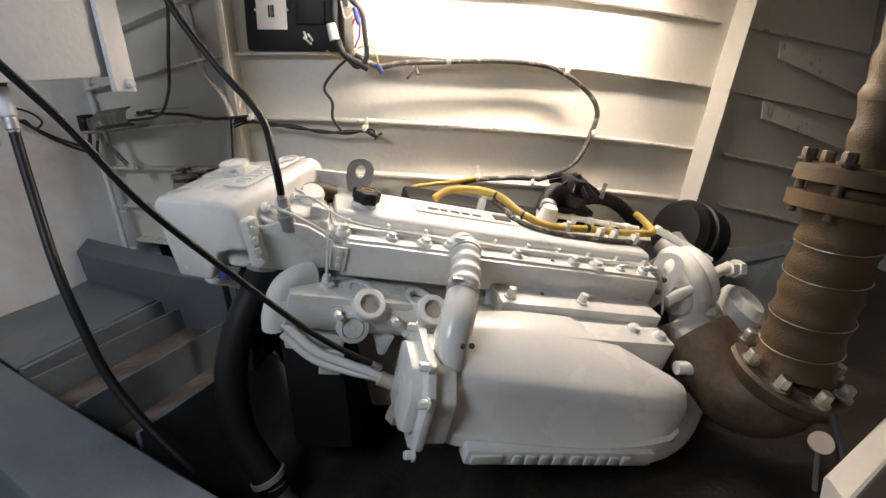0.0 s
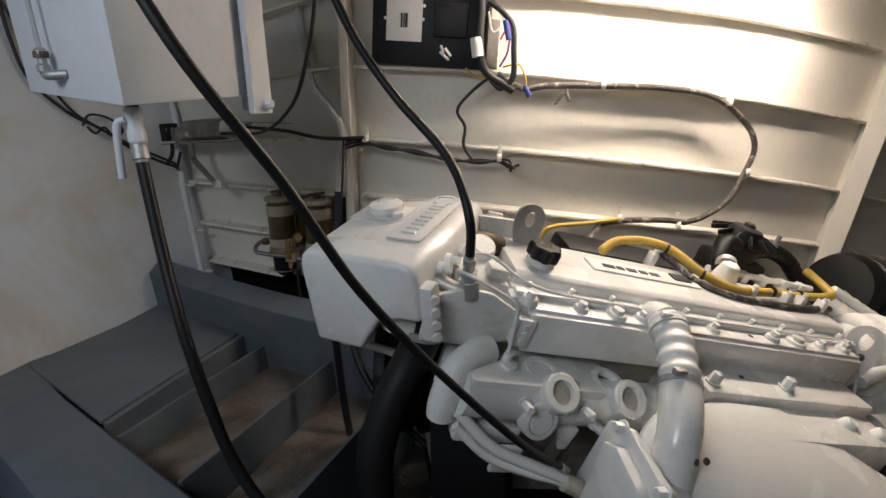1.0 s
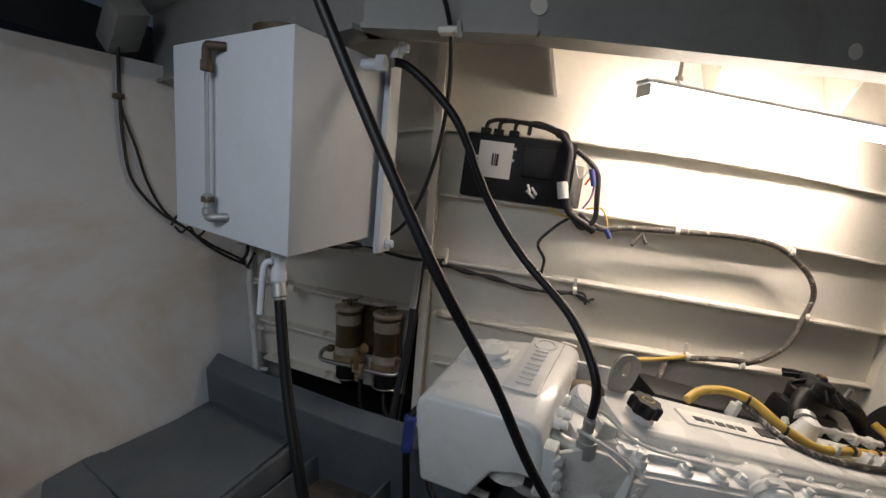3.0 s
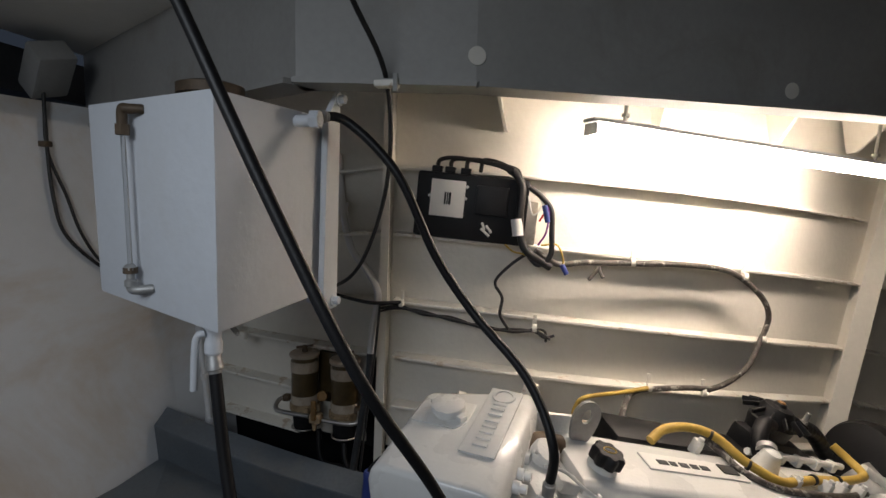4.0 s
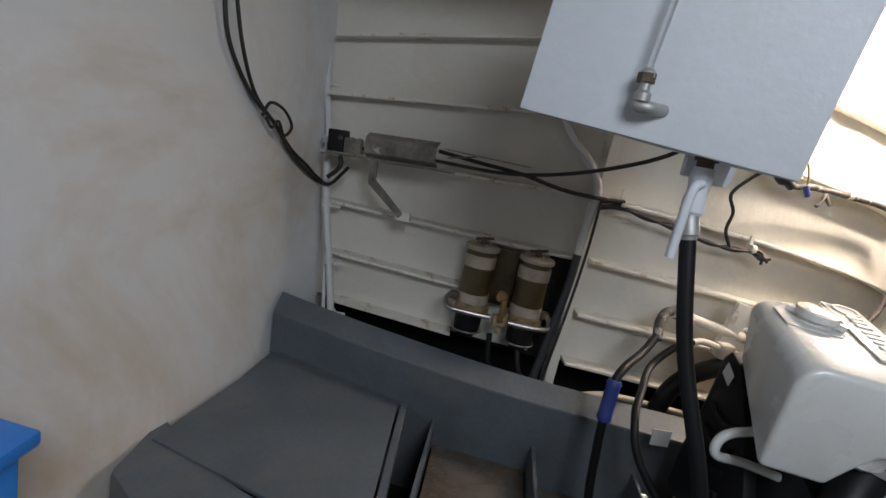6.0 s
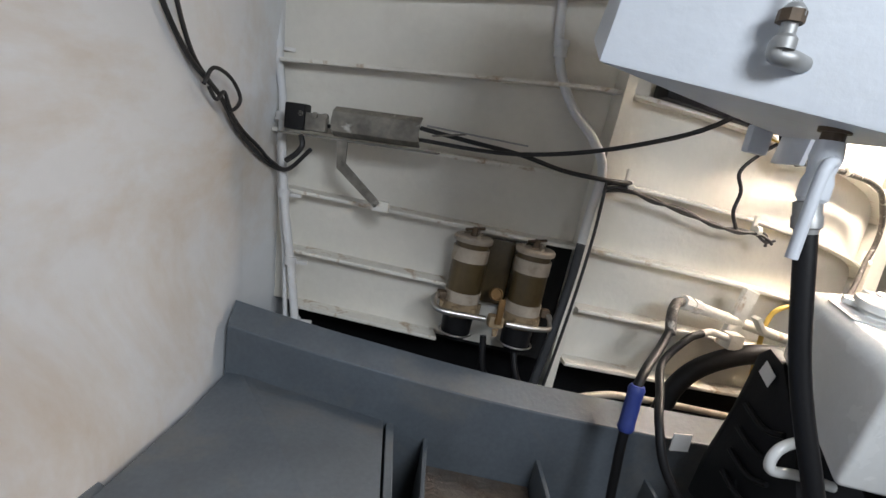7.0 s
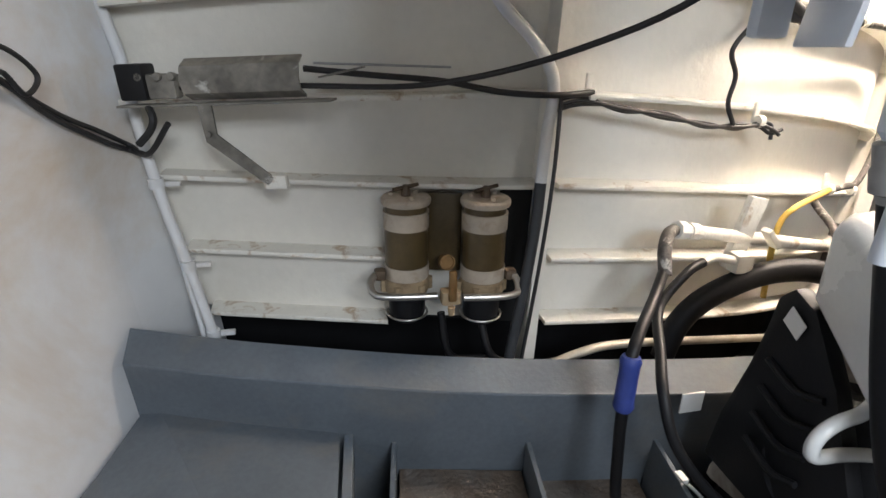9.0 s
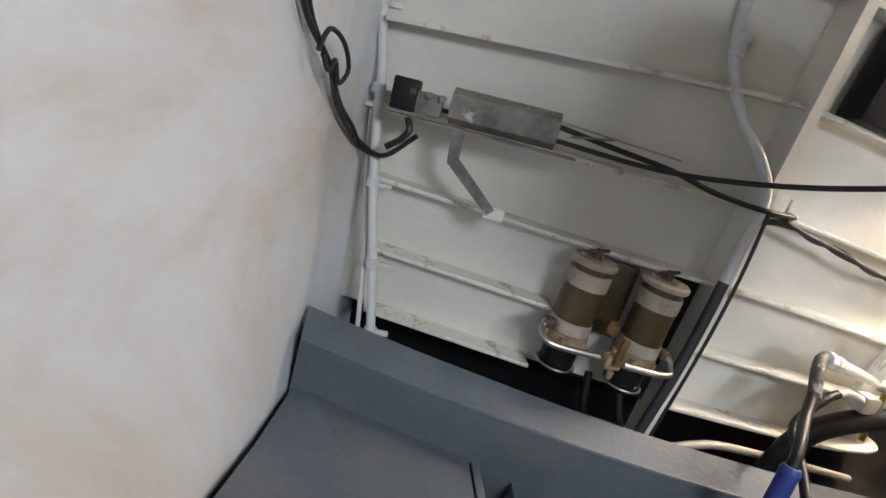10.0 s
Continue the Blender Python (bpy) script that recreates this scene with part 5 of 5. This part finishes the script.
for k, (u, w) in enumerate(((0.97, -0.52), (1.04, -0.50), (1.1, -0.47), (1.13, -0.53), (1.0, -0.57))):
    bm = B()
    rings(bm, (u, -0.42, w), (0.5, -0.6, 0.3 * (-1) ** k), [(0, 0.017), (0.03, 0.017), (0.03, 0.024), (0.05, 0.024)], 10)
    ep("drain_fitting", bm, ENGINE_CAST if k % 2 else BLOCK)
bm = B()
tube(bm, [(1.02, -0.42, -0.60), (1.12, -0.40, -0.60), (1.2, -0.36, -0.55), (1.22, -0.33, -0.47)], 0.016, 12, 6)
ep("drain_hose", bm, RUBBER, "black drain hose")

# turbocharger
bm = B()
C = Vector((1.24, -0.03, -0.14))
axt = Vector((0.86, 0.0, 0.5)).normalized()
for d, r, q in ((-0.045, 0.095, 0.036), (0.0, 0.115, 0.036), (0.05, 0.10, 0.034)):
    pr = []
    for k in range(11):
        a = math.pi * k / 10
        pr.append((d - q * math.cos(a), r + q * math.sin(a) * 0.7))
    rings(bm, C, axt, pr, 32)
turbo = ep("turbocharger", bm, ENGINE_CAST, "cream-white turbocharger housing")
bm = B()
rings(bm, (1.36, -0.115, -0.225), (0.05, -0.6, 0.8), [(-0.11, 0.095), (-0.02, 0.098), (0.0, 0.088), (0.012, 0.06), (0.018, 0.058)], 28)
box(bm, (1.31, -0.13, -0.21), (0.07, 0.05, 0.09), 0.014)
rings(bm, (1.30, -0.15, -0.19), (0, -0.8, 0.6), [(0, 0.016), (0.02, 0.016)], 12)
rings(bm, (1.50, -0.10, -0.19), (0.2, -0.3, 0.9), [(-0.1, 0.10), (0.03, 0.095), (0.06, 0.06)], 24)
ep("turbine_housing", bm, ENGINE_CAST, parent=turbo)
bm = B()
rings(bm, (1.357, -0.122, -0.211), (0.05, -0.6, 0.8), [(0.004, 0.05), (0.01, 0.05), (0.011, 0.04)], 28)
ep("turbine_cap", bm, ALU, "worn round cap", turbo)
bm = B()
rings(bm, (1.12, -0.22, -0.30), (0.9, 0.35, 0.1), [(0, 0.07), (0.12, 0.065), (0.16, 0.08), (0.18, 0.08)], 24)
ep("exhaust_outlet", bm, ENGINE_CAST, parent=turbo)
bm = B()
tube(bm, [(1.10, -0.14, -0.17), (1.22, -0.12, -0.10), (1.36, -0.06, -0.055), (1.42, -0.05, -0.05)], 0.021, 12, 6)
rings(bm, (1.39, -0.055, -0.05), (0.9, 0.2, 0), [(0, 0.03), (0.04, 0.03), (0.04, 0.036), (0.08, 0.036)], 6)
ep("oil_line", bm, ENGINE, "white oil line", turbo)
bm = B()
tube(bm, [(1.15, 0.12, 0.0), (1.27, 0.07, -0.03), (1.38, 0.02, -0.06)], 0.016, 12, 8, wave=0.12, waves=7)
ep("wrapped_line", bm, ENGINE, "white ribbed line")
# air filter drum
bm = B()
rings(bm, (1.38, 0.27, -0.045), (0.93, 0.05, -0.10), [(0, 0.07), (0.01, 0.125), (0.04, 0.135), (0.05, 0.143), (0.065, 0.143), (0.07, 0.135), (0.10, 0.135), (0.105, 0.145), (0.13, 0.145), (0.135, 0.135), (0.2, 0.13), (0.21, 0.05)], 48)
drum = ep("air_filter", bm, PLASTIC, "black ribbed air filter drum")
bm = B()
rings(bm, (1.36, 0.24, -0.10), (0.2, -1, -0.3), [(0, 0.07), (0.16, 0.065)], 24)
ep("inlet_duct", bm, DULLSTEEL, "grey inlet duct", drum)
for a in (60, 100):
    bm = B()
    v = Vector((0, math.cos(radians(a)), math.sin(radians(a)))) * 0.146
    box(bm, Vector((1.50, 0.305, -0.08)) + v, (0.04, 0.016, 0.012), 0.003)
    ep("filter_clip", bm, DULLSTEEL, parent=drum)
# crankcase breather
bm = B()
rings(bm, (0.805, 0.233, 0.02), (0, 0, 1), [(-0.10, 0.05), (0.0, 0.066), (0.02, 0.07), (0.03, 0.07), (0.035, 0.062), (0.06, 0.06), (0.085, 0.045), (0.09, 0.02), (0.1, 0.016)], 36)
brea = ep("breather", bm, PLASTIC, "black finned breather cap")
for k in range(12):
    a = 2 * math.pi * k / 12
    bm = B()
    box(bm, (0.045, 0, 0.092), (0.05, 0.007, 0.016), 0.002, Matrix.Translation((0.805, 0.233, 0.0)) @ Matrix.Rotation(a, 4, "Z") @ Matrix.Rotation(radians(22), 4, "Y") @ Matrix.Translation((0, 0, 0.012)))
    ep("fin", bm, PLASTIC, parent=brea)
bm = B()
rings(bm, (0.805, 0.233, 0.118), (0, 0, 1), [(0, 0.014), (0.006, 0.012)], 12)
ep("centre_nut", bm, BRASS, "brass nut", brea)
bm = B()
box(bm, (0.80, 0.22, -0.04), (0.19, 0.12, 0.10), 0.02)
ep("breather_base", bm, PLASTIC, parent=brea)
bm = B()
tube(bm, [(0.76, 0.20, 0.05), (0.70, 0.18, 0.06), (0.66, 0.14, 0.02), (0.66, 0.10, -0.02)], 0.024, 14, 6)
ep("breather_hose", bm, RUBBER, "black hose")
bm = B()
tube(bm, [(0.86, 0.23, 0.03), (0.95, 0.24, 0.045), (1.06, 0.25, 0.02), (1.18, 0.25, -0.05)], 0.027, 14, 10, wave=0.08, waves=12)
ep("breather_hose", bm, RUBBER, "black ribbed hose")
bm = B()
rings(bm, (0.93, 0.22, 0.05), (0, 0, 1), [(0, 0.012), (0.03, 0.012), (0.03, 0.008), (0.06, 0.008)], 10)
ep("sensor", bm, DULLSTEEL, "small steel sensor")
bm = B()
rings(bm, (0.655, 0.085, -0.045), (0, 0, 1), [(0, 0.042), (0.03, 0.036), (0.07, 0.026), (0.08, 0.012)], 22)
ep("dome_fitting", bm, ENGINE, "white dome fitting")
bm = B()
rings(bm, (0.652, 0.10, 0.015), (0.4, 0.6, 0.3), [(0, 0.029), (0.018, 0.029)], 20)
ep("hose_clamp", bm, DULLSTEEL, "steel hose clamp")
# dark equipment behind the rocker cover
bm = B()
box(bm, (0.62, 0.22, -0.11), (0.9, 0.12, 0.12), 0.02)
ep("rear_casing", bm, PLASTIC, "black casing behind the cover")
bm = B()
cyl(bm, (0.65, 0.15, -0.025), (1.1, 0.15, -0.025), 0.011, seg=12)
for u in (0.72, 0.80, 0.88, 0.97, 1.05):
    box(bm, (u, 0.15, -0.03), (0.028, 0.032, 0.035), 0.006)
ep("fuel_rail", bm, ENGINE, "white fuel rail with clamps")
# yellow conduit and small white lines
bm = B()
tube(bm, [(0.25, 0.13, -0.03), (0.30, 0.15, 0.0), (0.40, 0.165, 0.012), (0.48, 0.14, 0.012), (0.54, 0.07, -0.008), (0.62, 0.015, -0.018), (0.70, 0.02, -0.018), (0.81, 0.04, -0.016), (0.95, 0.055, -0.016), (1.06, 0.075, -0.014), (1.13, 0.10, -0.01), (1.135, 0.16, 0.0), (1.11, 0.21, 0.015)], 0.0135, 12, 8)
loom = ep("yellow_conduit", bm, YELLOW, "yellow corrugated wiring conduit")
for u, v in ((0.465, 0.15), (0.545, 0.065), (0.79, 0.038), (0.92, 0.052)):
    bm = B()
    rings(bm, (u, v - 0.003, -0.012 if u > 0.5 else 0.011), (1, 0.1 if u > 0.6 else -0.8, 0), [(0, 0.0155), (0.008, 0.0155)], 14)
    ep("cable_tie", bm, CABLE, "black cable tie", loom)
bm = B()
tube(bm, [(0.47, 0.155, -0.01), (0.50, 0.10, -0.02), (0.52, 0.05, -0.028), (0.6, 0.0, -0.03), (0.74, -0.01, -0.03), (0.9, 0.0, -0.03), (1.05, 0.03, -0.03)], 0.010, 10, 8)
ep("wiring_loom", bm, LOOM, "grey taped loom")
for u in (0.42, 0.70, 0.84, 0.90, 0.99):
    bm = B()
    box(bm, (u, 0.02 if u > 0.5 else 0.13, -0.025), (0.02, 0.03, 0.045), 0.004)
    rings(bm, (u, 0.015 if u > 0.5 else 0.125, -0.004), (0, 0, 1), [(0, 0.009), (0.012, 0.008)], 8)
    ep("loom_bracket", bm, ENGINE)
for pts in ([(-0.20, -0.05, -0.02), (-0.15, -0.06, -0.018), (-0.06, -0.10, -0.048), (0.10, -0.105, -0.06), (0.5, -0.105, -0.064), (0.85, -0.10, -0.064), (1.04, -0.09, -0.07)], [(-0.26, -0.14, -0.02), (-0.20, -0.16, -0.03), (-0.13, -0.17, -0.055), (-0.11, -0.175, -0.075), (-0.10, -0.18, -0.14), (-0.095, -0.19, -0.19)], [(1.0, -0.10, -0.06), (1.05, -0.12, -0.1), (1.09, -0.14, -0.18), (1.10, -0.15, -0.22)], [(-0.2, 0.0, -0.02), (-0.15, 0.02, -0.05), (-0.12, -0.03, -0.07), (-0.14, -0.08, -0.08)]):
    bm = B()
    tube(bm, pts, 0.0042, 8, 8)
    ep("thin_line", bm, ENGINE, "thin white steel line")
bm = B()
rings(bm, (-0.095, -0.19, -0.175), (0, 0, -1), [(0, 0.010), (0.022, 0.012)], 10)
ep("line_nut", bm, ENGINE)

# header tank
MH = Matrix(((0.9762, 0.2167, -0.0046, -0.526), (-0.2137, 0.9587, -0.1875, 1.148), (-0.0362, 0.1841, 0.9822, 0.983), (0, 0, 0, 1)))


def hd(name, bm, mat, label="", parent=None, smooth=True):
    return part(name, bm, mat, parent or eng, label, smooth, MH)


bm = B()
t = bmesh.new()
prof = [(-0.138, -0.245), (-0.148, -0.05), (-0.14, -0.018), (-0.115, 0.0), (0.115, 0.0), (0.142, -0.012), (0.150, -0.04), (0.150, -0.135), (0.10, -0.14), (0.045, -0.155), (0.015, -0.20), (-0.01, -0.245)]
t = bmesh.new()
near = [t.verts.new((x, 0.0, z)) for x, z in prof]
far = []
for x, z in prof:
    if x > 0.1:
        far.append(t.verts.new((x, 0.385, z)))
    else:
        k = min(1, (0.115 - x) / 0.2) if z < -0.15 or x < -0.1 else 0
        far.append(t.verts.new((x * (1 - 0.2 * min(1, -z / 0.2)), 0.385 - 0.085 * k, z * 0.68)))
t.faces.new(near)
t.faces.new(far[::-1])
for i in range(len(prof)):
    j = (i + 1) % len(prof)
    t.faces.new((near[j], near[i], far[i], far[j]))
bmesh.ops.recalc_face_normals(t, faces=t.faces[:])
bmesh.ops.triangulate(t, faces=[f for f in t.faces if len(f.verts) == 4])
bmesh.ops.bevel(t, geom=[e for e in t.edges if e.is_manifold and e.calc_face_angle() > 0.5], offset=0.014, segments=3, profile=0.5, affect="EDGES")
merge(bm, t)
head = hd("header_tank", bm, ENGINE, "white-painted expansion tank with raised lettering bars")
bm = B()
prism(bm, [(0.025, 0.10, 0.001), (0.108, 0.10, 0.001), (0.108, 0.365, 0.001), (0.025, 0.365, 0.001)], (0, 0, 0.006), 0.004)
pad = hd("lettering_pad", bm, ENGINE, parent=head)
bm = B()
rings(bm, (0.066, 0.33, 0.006), (0, 0, 1), [(0, 0.03), (0.005, 0.029), (0.005, 0.022), (0.002, 0.021)], 24)
hd("raised_badge", bm, ENGINE, "raised round badge", pad)
for k, y in enumerate((0.13, 0.155, 0.178, 0.20, 0.222, 0.25, 0.272, 0.292)):
    bm = B()
    box(bm, (0.066, y, 0.009), (0.034, 0.011, 0.006), 0.002)
    hd("raised_bar", bm, ENGINE, parent=pad)
bm = B()
prism(bm, [(-0.12, 0.17, 0.0), (-0.01, 0.17, 0.0), (0.01, 0.20, 0.0), (0.01, 0.28, 0.0), (-0.09, 0.28, 0.0), (-0.12, 0.25, 0.0)], (0, 0, 0.003), 0.001)
hd("cap_recess", bm, ENGINE_CAST, parent=head)
bm = B()
rings(bm, (-0.045, 0.225, 0.002), (0, 0, 1), [(0, 0.036), (0.012, 0.034), (0.012, 0.043), (0.026, 0.042), (0.03, 0.032)], 10)
box(bm, (-0.045, 0.225, 0.012), (0.115, 0.022, 0.014), 0.004, Matrix.Translation((-0.045, 0.225, 0)) @ Matrix.Rotation(radians(-28), 4, "Z") @ Matrix.Translation((0.045, -0.225, 0)))
hd("pressure_cap", bm, ENGINE, "white-painted pressure cap", head)
for y in (0.10, 0.14):
    bm = B()
    rings(bm, (0.15, y, -0.05), (1, 0, 0), [(0, 0.014), (0.015, 0.014), (0.015, 0.010), (0.03, 0.010)], 12)
    hd("side_fitting", bm, ENGINE, parent=head)
for y in (0.22, 0.30):
    bm = B()
    rings(bm, (0.15, y, -0.07), (1, 0, 0), [(0, 0.017), (0.01, 0.015)], 16)
    hd("side_boss", bm, ENGINE, parent=head)
bm = B()
tube(bm, [(0.145, 0.09, -0.075), (0.19, 0.09, -0.09), (0.222, 0.0905, -0.085)], 0.017, 12, 5)
rings(bm, (0.224, 0.0905, -0.10), (0.03, -0.05, 1), [(0, 0.022), (0.04, 0.022), (0.04, 0.018), (0.06, 0.018)], 16)
hd("return_elbow", bm, DULLSTEEL, "grey hose fitting", head)
bm = B()
box(bm, (0.165, 0.02, -0.11), (0.03, 0.04, 0.13), 0.008)
for z in (-0.07, -0.1, -0.13, -0.16):
    rings(bm, (0.18, 0.01, z), (0.6, -0.8, 0), [(0, 0.01), (0.012, 0.01)], 8)
hd("end_flange", bm, ENGINE_CAST, parent=head)
bm = B()
rings(bm, (0.06, 0.09, -0.15), (0, 0, -1), [(0, 0.06), (0.05, 0.06), (0.06, 0.05)], 24)
hd("bottom_neck", bm, ENGINE_CAST, parent=head)

# big black coolant hose below the header tank
big = thing("coolant_hose", (-0.5, 1.15, 0.1), "thick black rubber coolant hose under the engine header tank", "hose")
bm = B()
tube(bm, [(-0.39, 1.25, 0.83), (-0.40, 1.25, 0.78), (-0.43, 1.24, 0.71), (-0.475, 1.20, 0.61), (-0.505, 1.16, 0.48), (-0.49, 1.13, 0.31), (-0.43, 1.12, 0.19), (-0.40, 1.12, 0.12)], 0.045, 20, 8)
part("hose", bm, RUBBER, big)
for p, d in (((-0.402, 1.25, 0.775), (0.2, 0, 1)), ((-0.42, 1.12, 0.175), (0.4, 0, -1))):
    bm = B()
    rings(bm, p, d, [(0, 0.0525), (0.016, 0.0525)], 28)
    part("clamp", bm, DULLSTEEL, big, "steel band clamp")
bm = B()
rings(bm, (-0.41, 1.12, 0.15), (0.2, 0, -1), [(0, 0.045), (0.06, 0.04), (0.1, 0.055), (0.14, 0.05)], 20)
part("strainer_neck", bm, DULLSTEEL, big, "grey metal pipe neck")

# black front guard and pulley beneath the header tank
gd = thing("belt_guard", (-0.5, 1.4, 0.4), "black plastic belt guard at the engine front", "guard")
bm = B()
prism(bm, [(-0.575, 1.47, 0.865), (-0.572, 1.52, 0.885), (-0.57, 1.548, 0.855), (-0.57, 1.555, 0.79), (-0.57, 1.57, 0.70), (-0.565, 1.61, 0.55), (-0.56, 1.63, 0.42), (-0.56, 1.30, 0.40), (-0.57, 1.33, 0.60), (-0.575, 1.40, 0.76)], (0.035, 0, 0), 0.010)
guard = part("shell", bm, PLASTIC, gd)
for k in range(4):
    bm = B()
    tube(bm, [(-0.575, 1.41, 0.73 - 0.06 * k), (-0.577, 1.46, 0.715 - 0.06 * k), (-0.573, 1.53, 0.735 - 0.06 * k)], 0.007, 8, 6)
    part("rib", bm, PLASTIC, guard)
bm = B()
prism(bm, [(-0.578, 1.508, 0.856), (-0.578, 1.474, 0.835), (-0.578, 1.484, 0.803), (-0.578, 1.518, 0.824)], (-0.002, 0, 0))
part("sticker", bm, PAPER, guard, "small white square sticker")
bm = B()
rings(bm, (-0.42, 1.42, 0.55), (-0.88, -0.42, 0.22), [(0, 0.13), (0.03, 0.14), (0.04, 0.12), (0.06, 0.12), (0.07, 0.14), (0.1, 0.13)], 36)
part("pulley", bm, PLASTIC, gd, "dark belt pulley")
bm = B()
box(bm, (-0.30, 1.40, 0.42), (0.2, 0.3, 0.5), 0.03)
part("front_casing", bm, PLASTIC, gd, "dark front engine casing")
cable("white_elbow_pipe", [(-0.56, 1.345, 0.80), (-0.585, 1.345, 0.765), (-0.63, 1.345, 0.752), (-0.655, 1.345, 0.735), (-0.663, 1.345, 0.71), (-0.65, 1.345, 0.69), (-0.60, 1.345, 0.685), (-0.55, 1.345, 0.675), (-0.5, 1.34, 0.665)], 0.011, ENGINE, "white-painted bent water pipe under the header tank", "pipe")

# ---- lagged exhaust ----
exh = thing("exhaust_pipe", (1.05, 1.45, 0.3), "brown fabric-lagged exhaust pipe with bolted flanges", "exhaust")
E0, E1 = Vector((1.075, 1.47, 0.40)), Vector((1.165, 1.49, 0.86))
axe = (E1 - E0).normalized()
bm = B()
rows = []
LL = (E1 - E0).length
pr = []
for k in range(25):
    pr.append((LL * k / 24, 0.098 + 0.004 * math.sin(k * 1.7) + (0.012 if k in (0, 24) else 0)))
rings(bm, E0, axe, pr, 40)
part("lagged_pipe", bm, LAG, exh, "brown woven lagging")
for d in (0.08, 0.17, 0.29, 0.38):
    bm = B()
    q = [E0 + axe * (d + 0.02 * math.cos(a * math.pi / 10)) + (axe.orthogonal().normalized() * math.cos(a * math.pi / 10) + axe.cross(axe.orthogonal().normalized()) * math.sin(a * math.pi / 10)) * 0.1035 for a in range(21)]
    tube(bm, q, 0.0016, 6, 1, False)
    part("binding_wire", bm, STEEL, exh, "thin steel binding wire")
fa = Vector((0.30, -0.22, 0.93)).normalized()
bm = B()
rings(bm, E0 - fa * 0.06, fa, [(0, 0.145), (0.015, 0.16), (0.05, 0.165), (0.058, 0.155), (0.058, 0.10)], 44)
part("lower_flange", bm, RUSTY, exh, "rusty lower flange")
for k in range(8):
    a = 2 * math.pi * k / 8 + 0.2
    o = fa.orthogonal().normalized()
    v = o * math.cos(a) + fa.cross(o) * math.sin(a)
    bm = B()
    hexbolt(bm, E0 + v * 0.132, fa, 0.019, 0.032)
    part("flange_bolt", bm, STEEL, exh, "steel flange bolt")
bm = B()
tube(bm, [E0 - fa * 0.04, E0 - fa * 0.10 + Vector((-0.02, -0.02, 0)), E0 - fa * 0.13 + Vector((-0.09, 0.02, 0.02)), E0 + Vector((-0.22, 0.16, 0.02))], 0.12, 28, 6)
part("lagged_elbow", bm, RUSTY, exh, "dark brown lagged elbow")
bm = B()
rings(bm, E1 - axe * 0.02, axe, [(0, 0.10), (0.01, 0.15), (0.05, 0.152), (0.055, 0.11), (0.075, 0.11), (0.08, 0.15), (0.12, 0.148), (0.13, 0.10)], 40)
part("upper_flange", bm, LAG, exh, "lagged upper flange")
for k in range(6):
    a = 2 * math.pi * k / 6
    o = axe.orthogonal().normalized()
    v = o * math.cos(a) + axe.cross(o) * math.sin(a)
    bm = B()
    cyl(bm, E1 + v * 0.128 - axe * 0.03, E1 + v * 0.128 + axe * 0.13, 0.012, seg=10)
    hexbolt(bm, E1 + v * 0.128 + axe * 0.11, axe, 0.018, 0.026)
    part("flange_bolt", bm, RUSTY, exh, "rusty flange bolt")
bm = B()
tube(bm, [E1 + axe * 0.08, E1 + axe * 0.20, E1 + Vector((0.06, 0.02, 0.33)), E1 + Vector((0.08, 0.02, 0.45)), E1 + Vector((0.10, 0.03, 0.62)), E1 + Vector((0.14, 0.05, 0.9))], 0.058, 28, 8, wave=0.06, waves=7)
part("upper_pipe", bm, LAG, exh, "lagged bellows pipe")
bm = B()
rings(bm, E1 + axe * 0.27, axe, [(0, 0.064), (0.02, 0.070), (0.04, 0.064)], 30)
part("band", bm, RUSTY, exh)
# loose things on the far side of the engine
cable("red_cable", [(1.2, 0.92, 0.42), (1.28, 1.0, 0.44), (1.36, 1.1, 0.43), (1.5, 1.25, 0.42)], 0.014, REDC, "red cables lying by the rail", group="red cables")
cable("red_cable", [(1.22, 0.88, 0.42), (1.31, 0.98, 0.46), (1.4, 1.1, 0.45), (1.52, 1.2, 0.42)], 0.014, REDC, "red cables lying by the rail", group="red cables")
cable("black_cable", [(0.95, 1.12, 0.18), (1.05, 1.16, 0.20), (1.10, 1.22, 0.28), (1.09, 1.28, 0.38)], 0.012, CABLE, "black cable beside the engine foot")
vs = thing("valve_wheel", (1.06, 1.26, 0.2), "small pale round handwheel on a spindle", "handwheel")
bm = B()
rings(bm, (1.06, 1.25, 0.31), (-0.1, -0.7, 0.7), [(0, 0.028), (0.012, 0.028)], 20)
part("wheel", bm, ALU, vs)
bm = B()
cyl(bm, (1.06, 1.255, 0.305), (1.10, 1.31, 0.12), 0.007, seg=8)
part("spindle", bm, DULLSTEEL, vs)
bm = B()
prism(bm, [(1.0, 2.35, 0.45), (1.5, 2.6, 0.45), (1.5, 2.3, 0.2), (1.0, 1.9, 0.2)], (0, 0, -0.02))
solo("floor_sloping_plate", bm, GREY, "grey-painted sloping bilge plate", "plate", kind="structure")
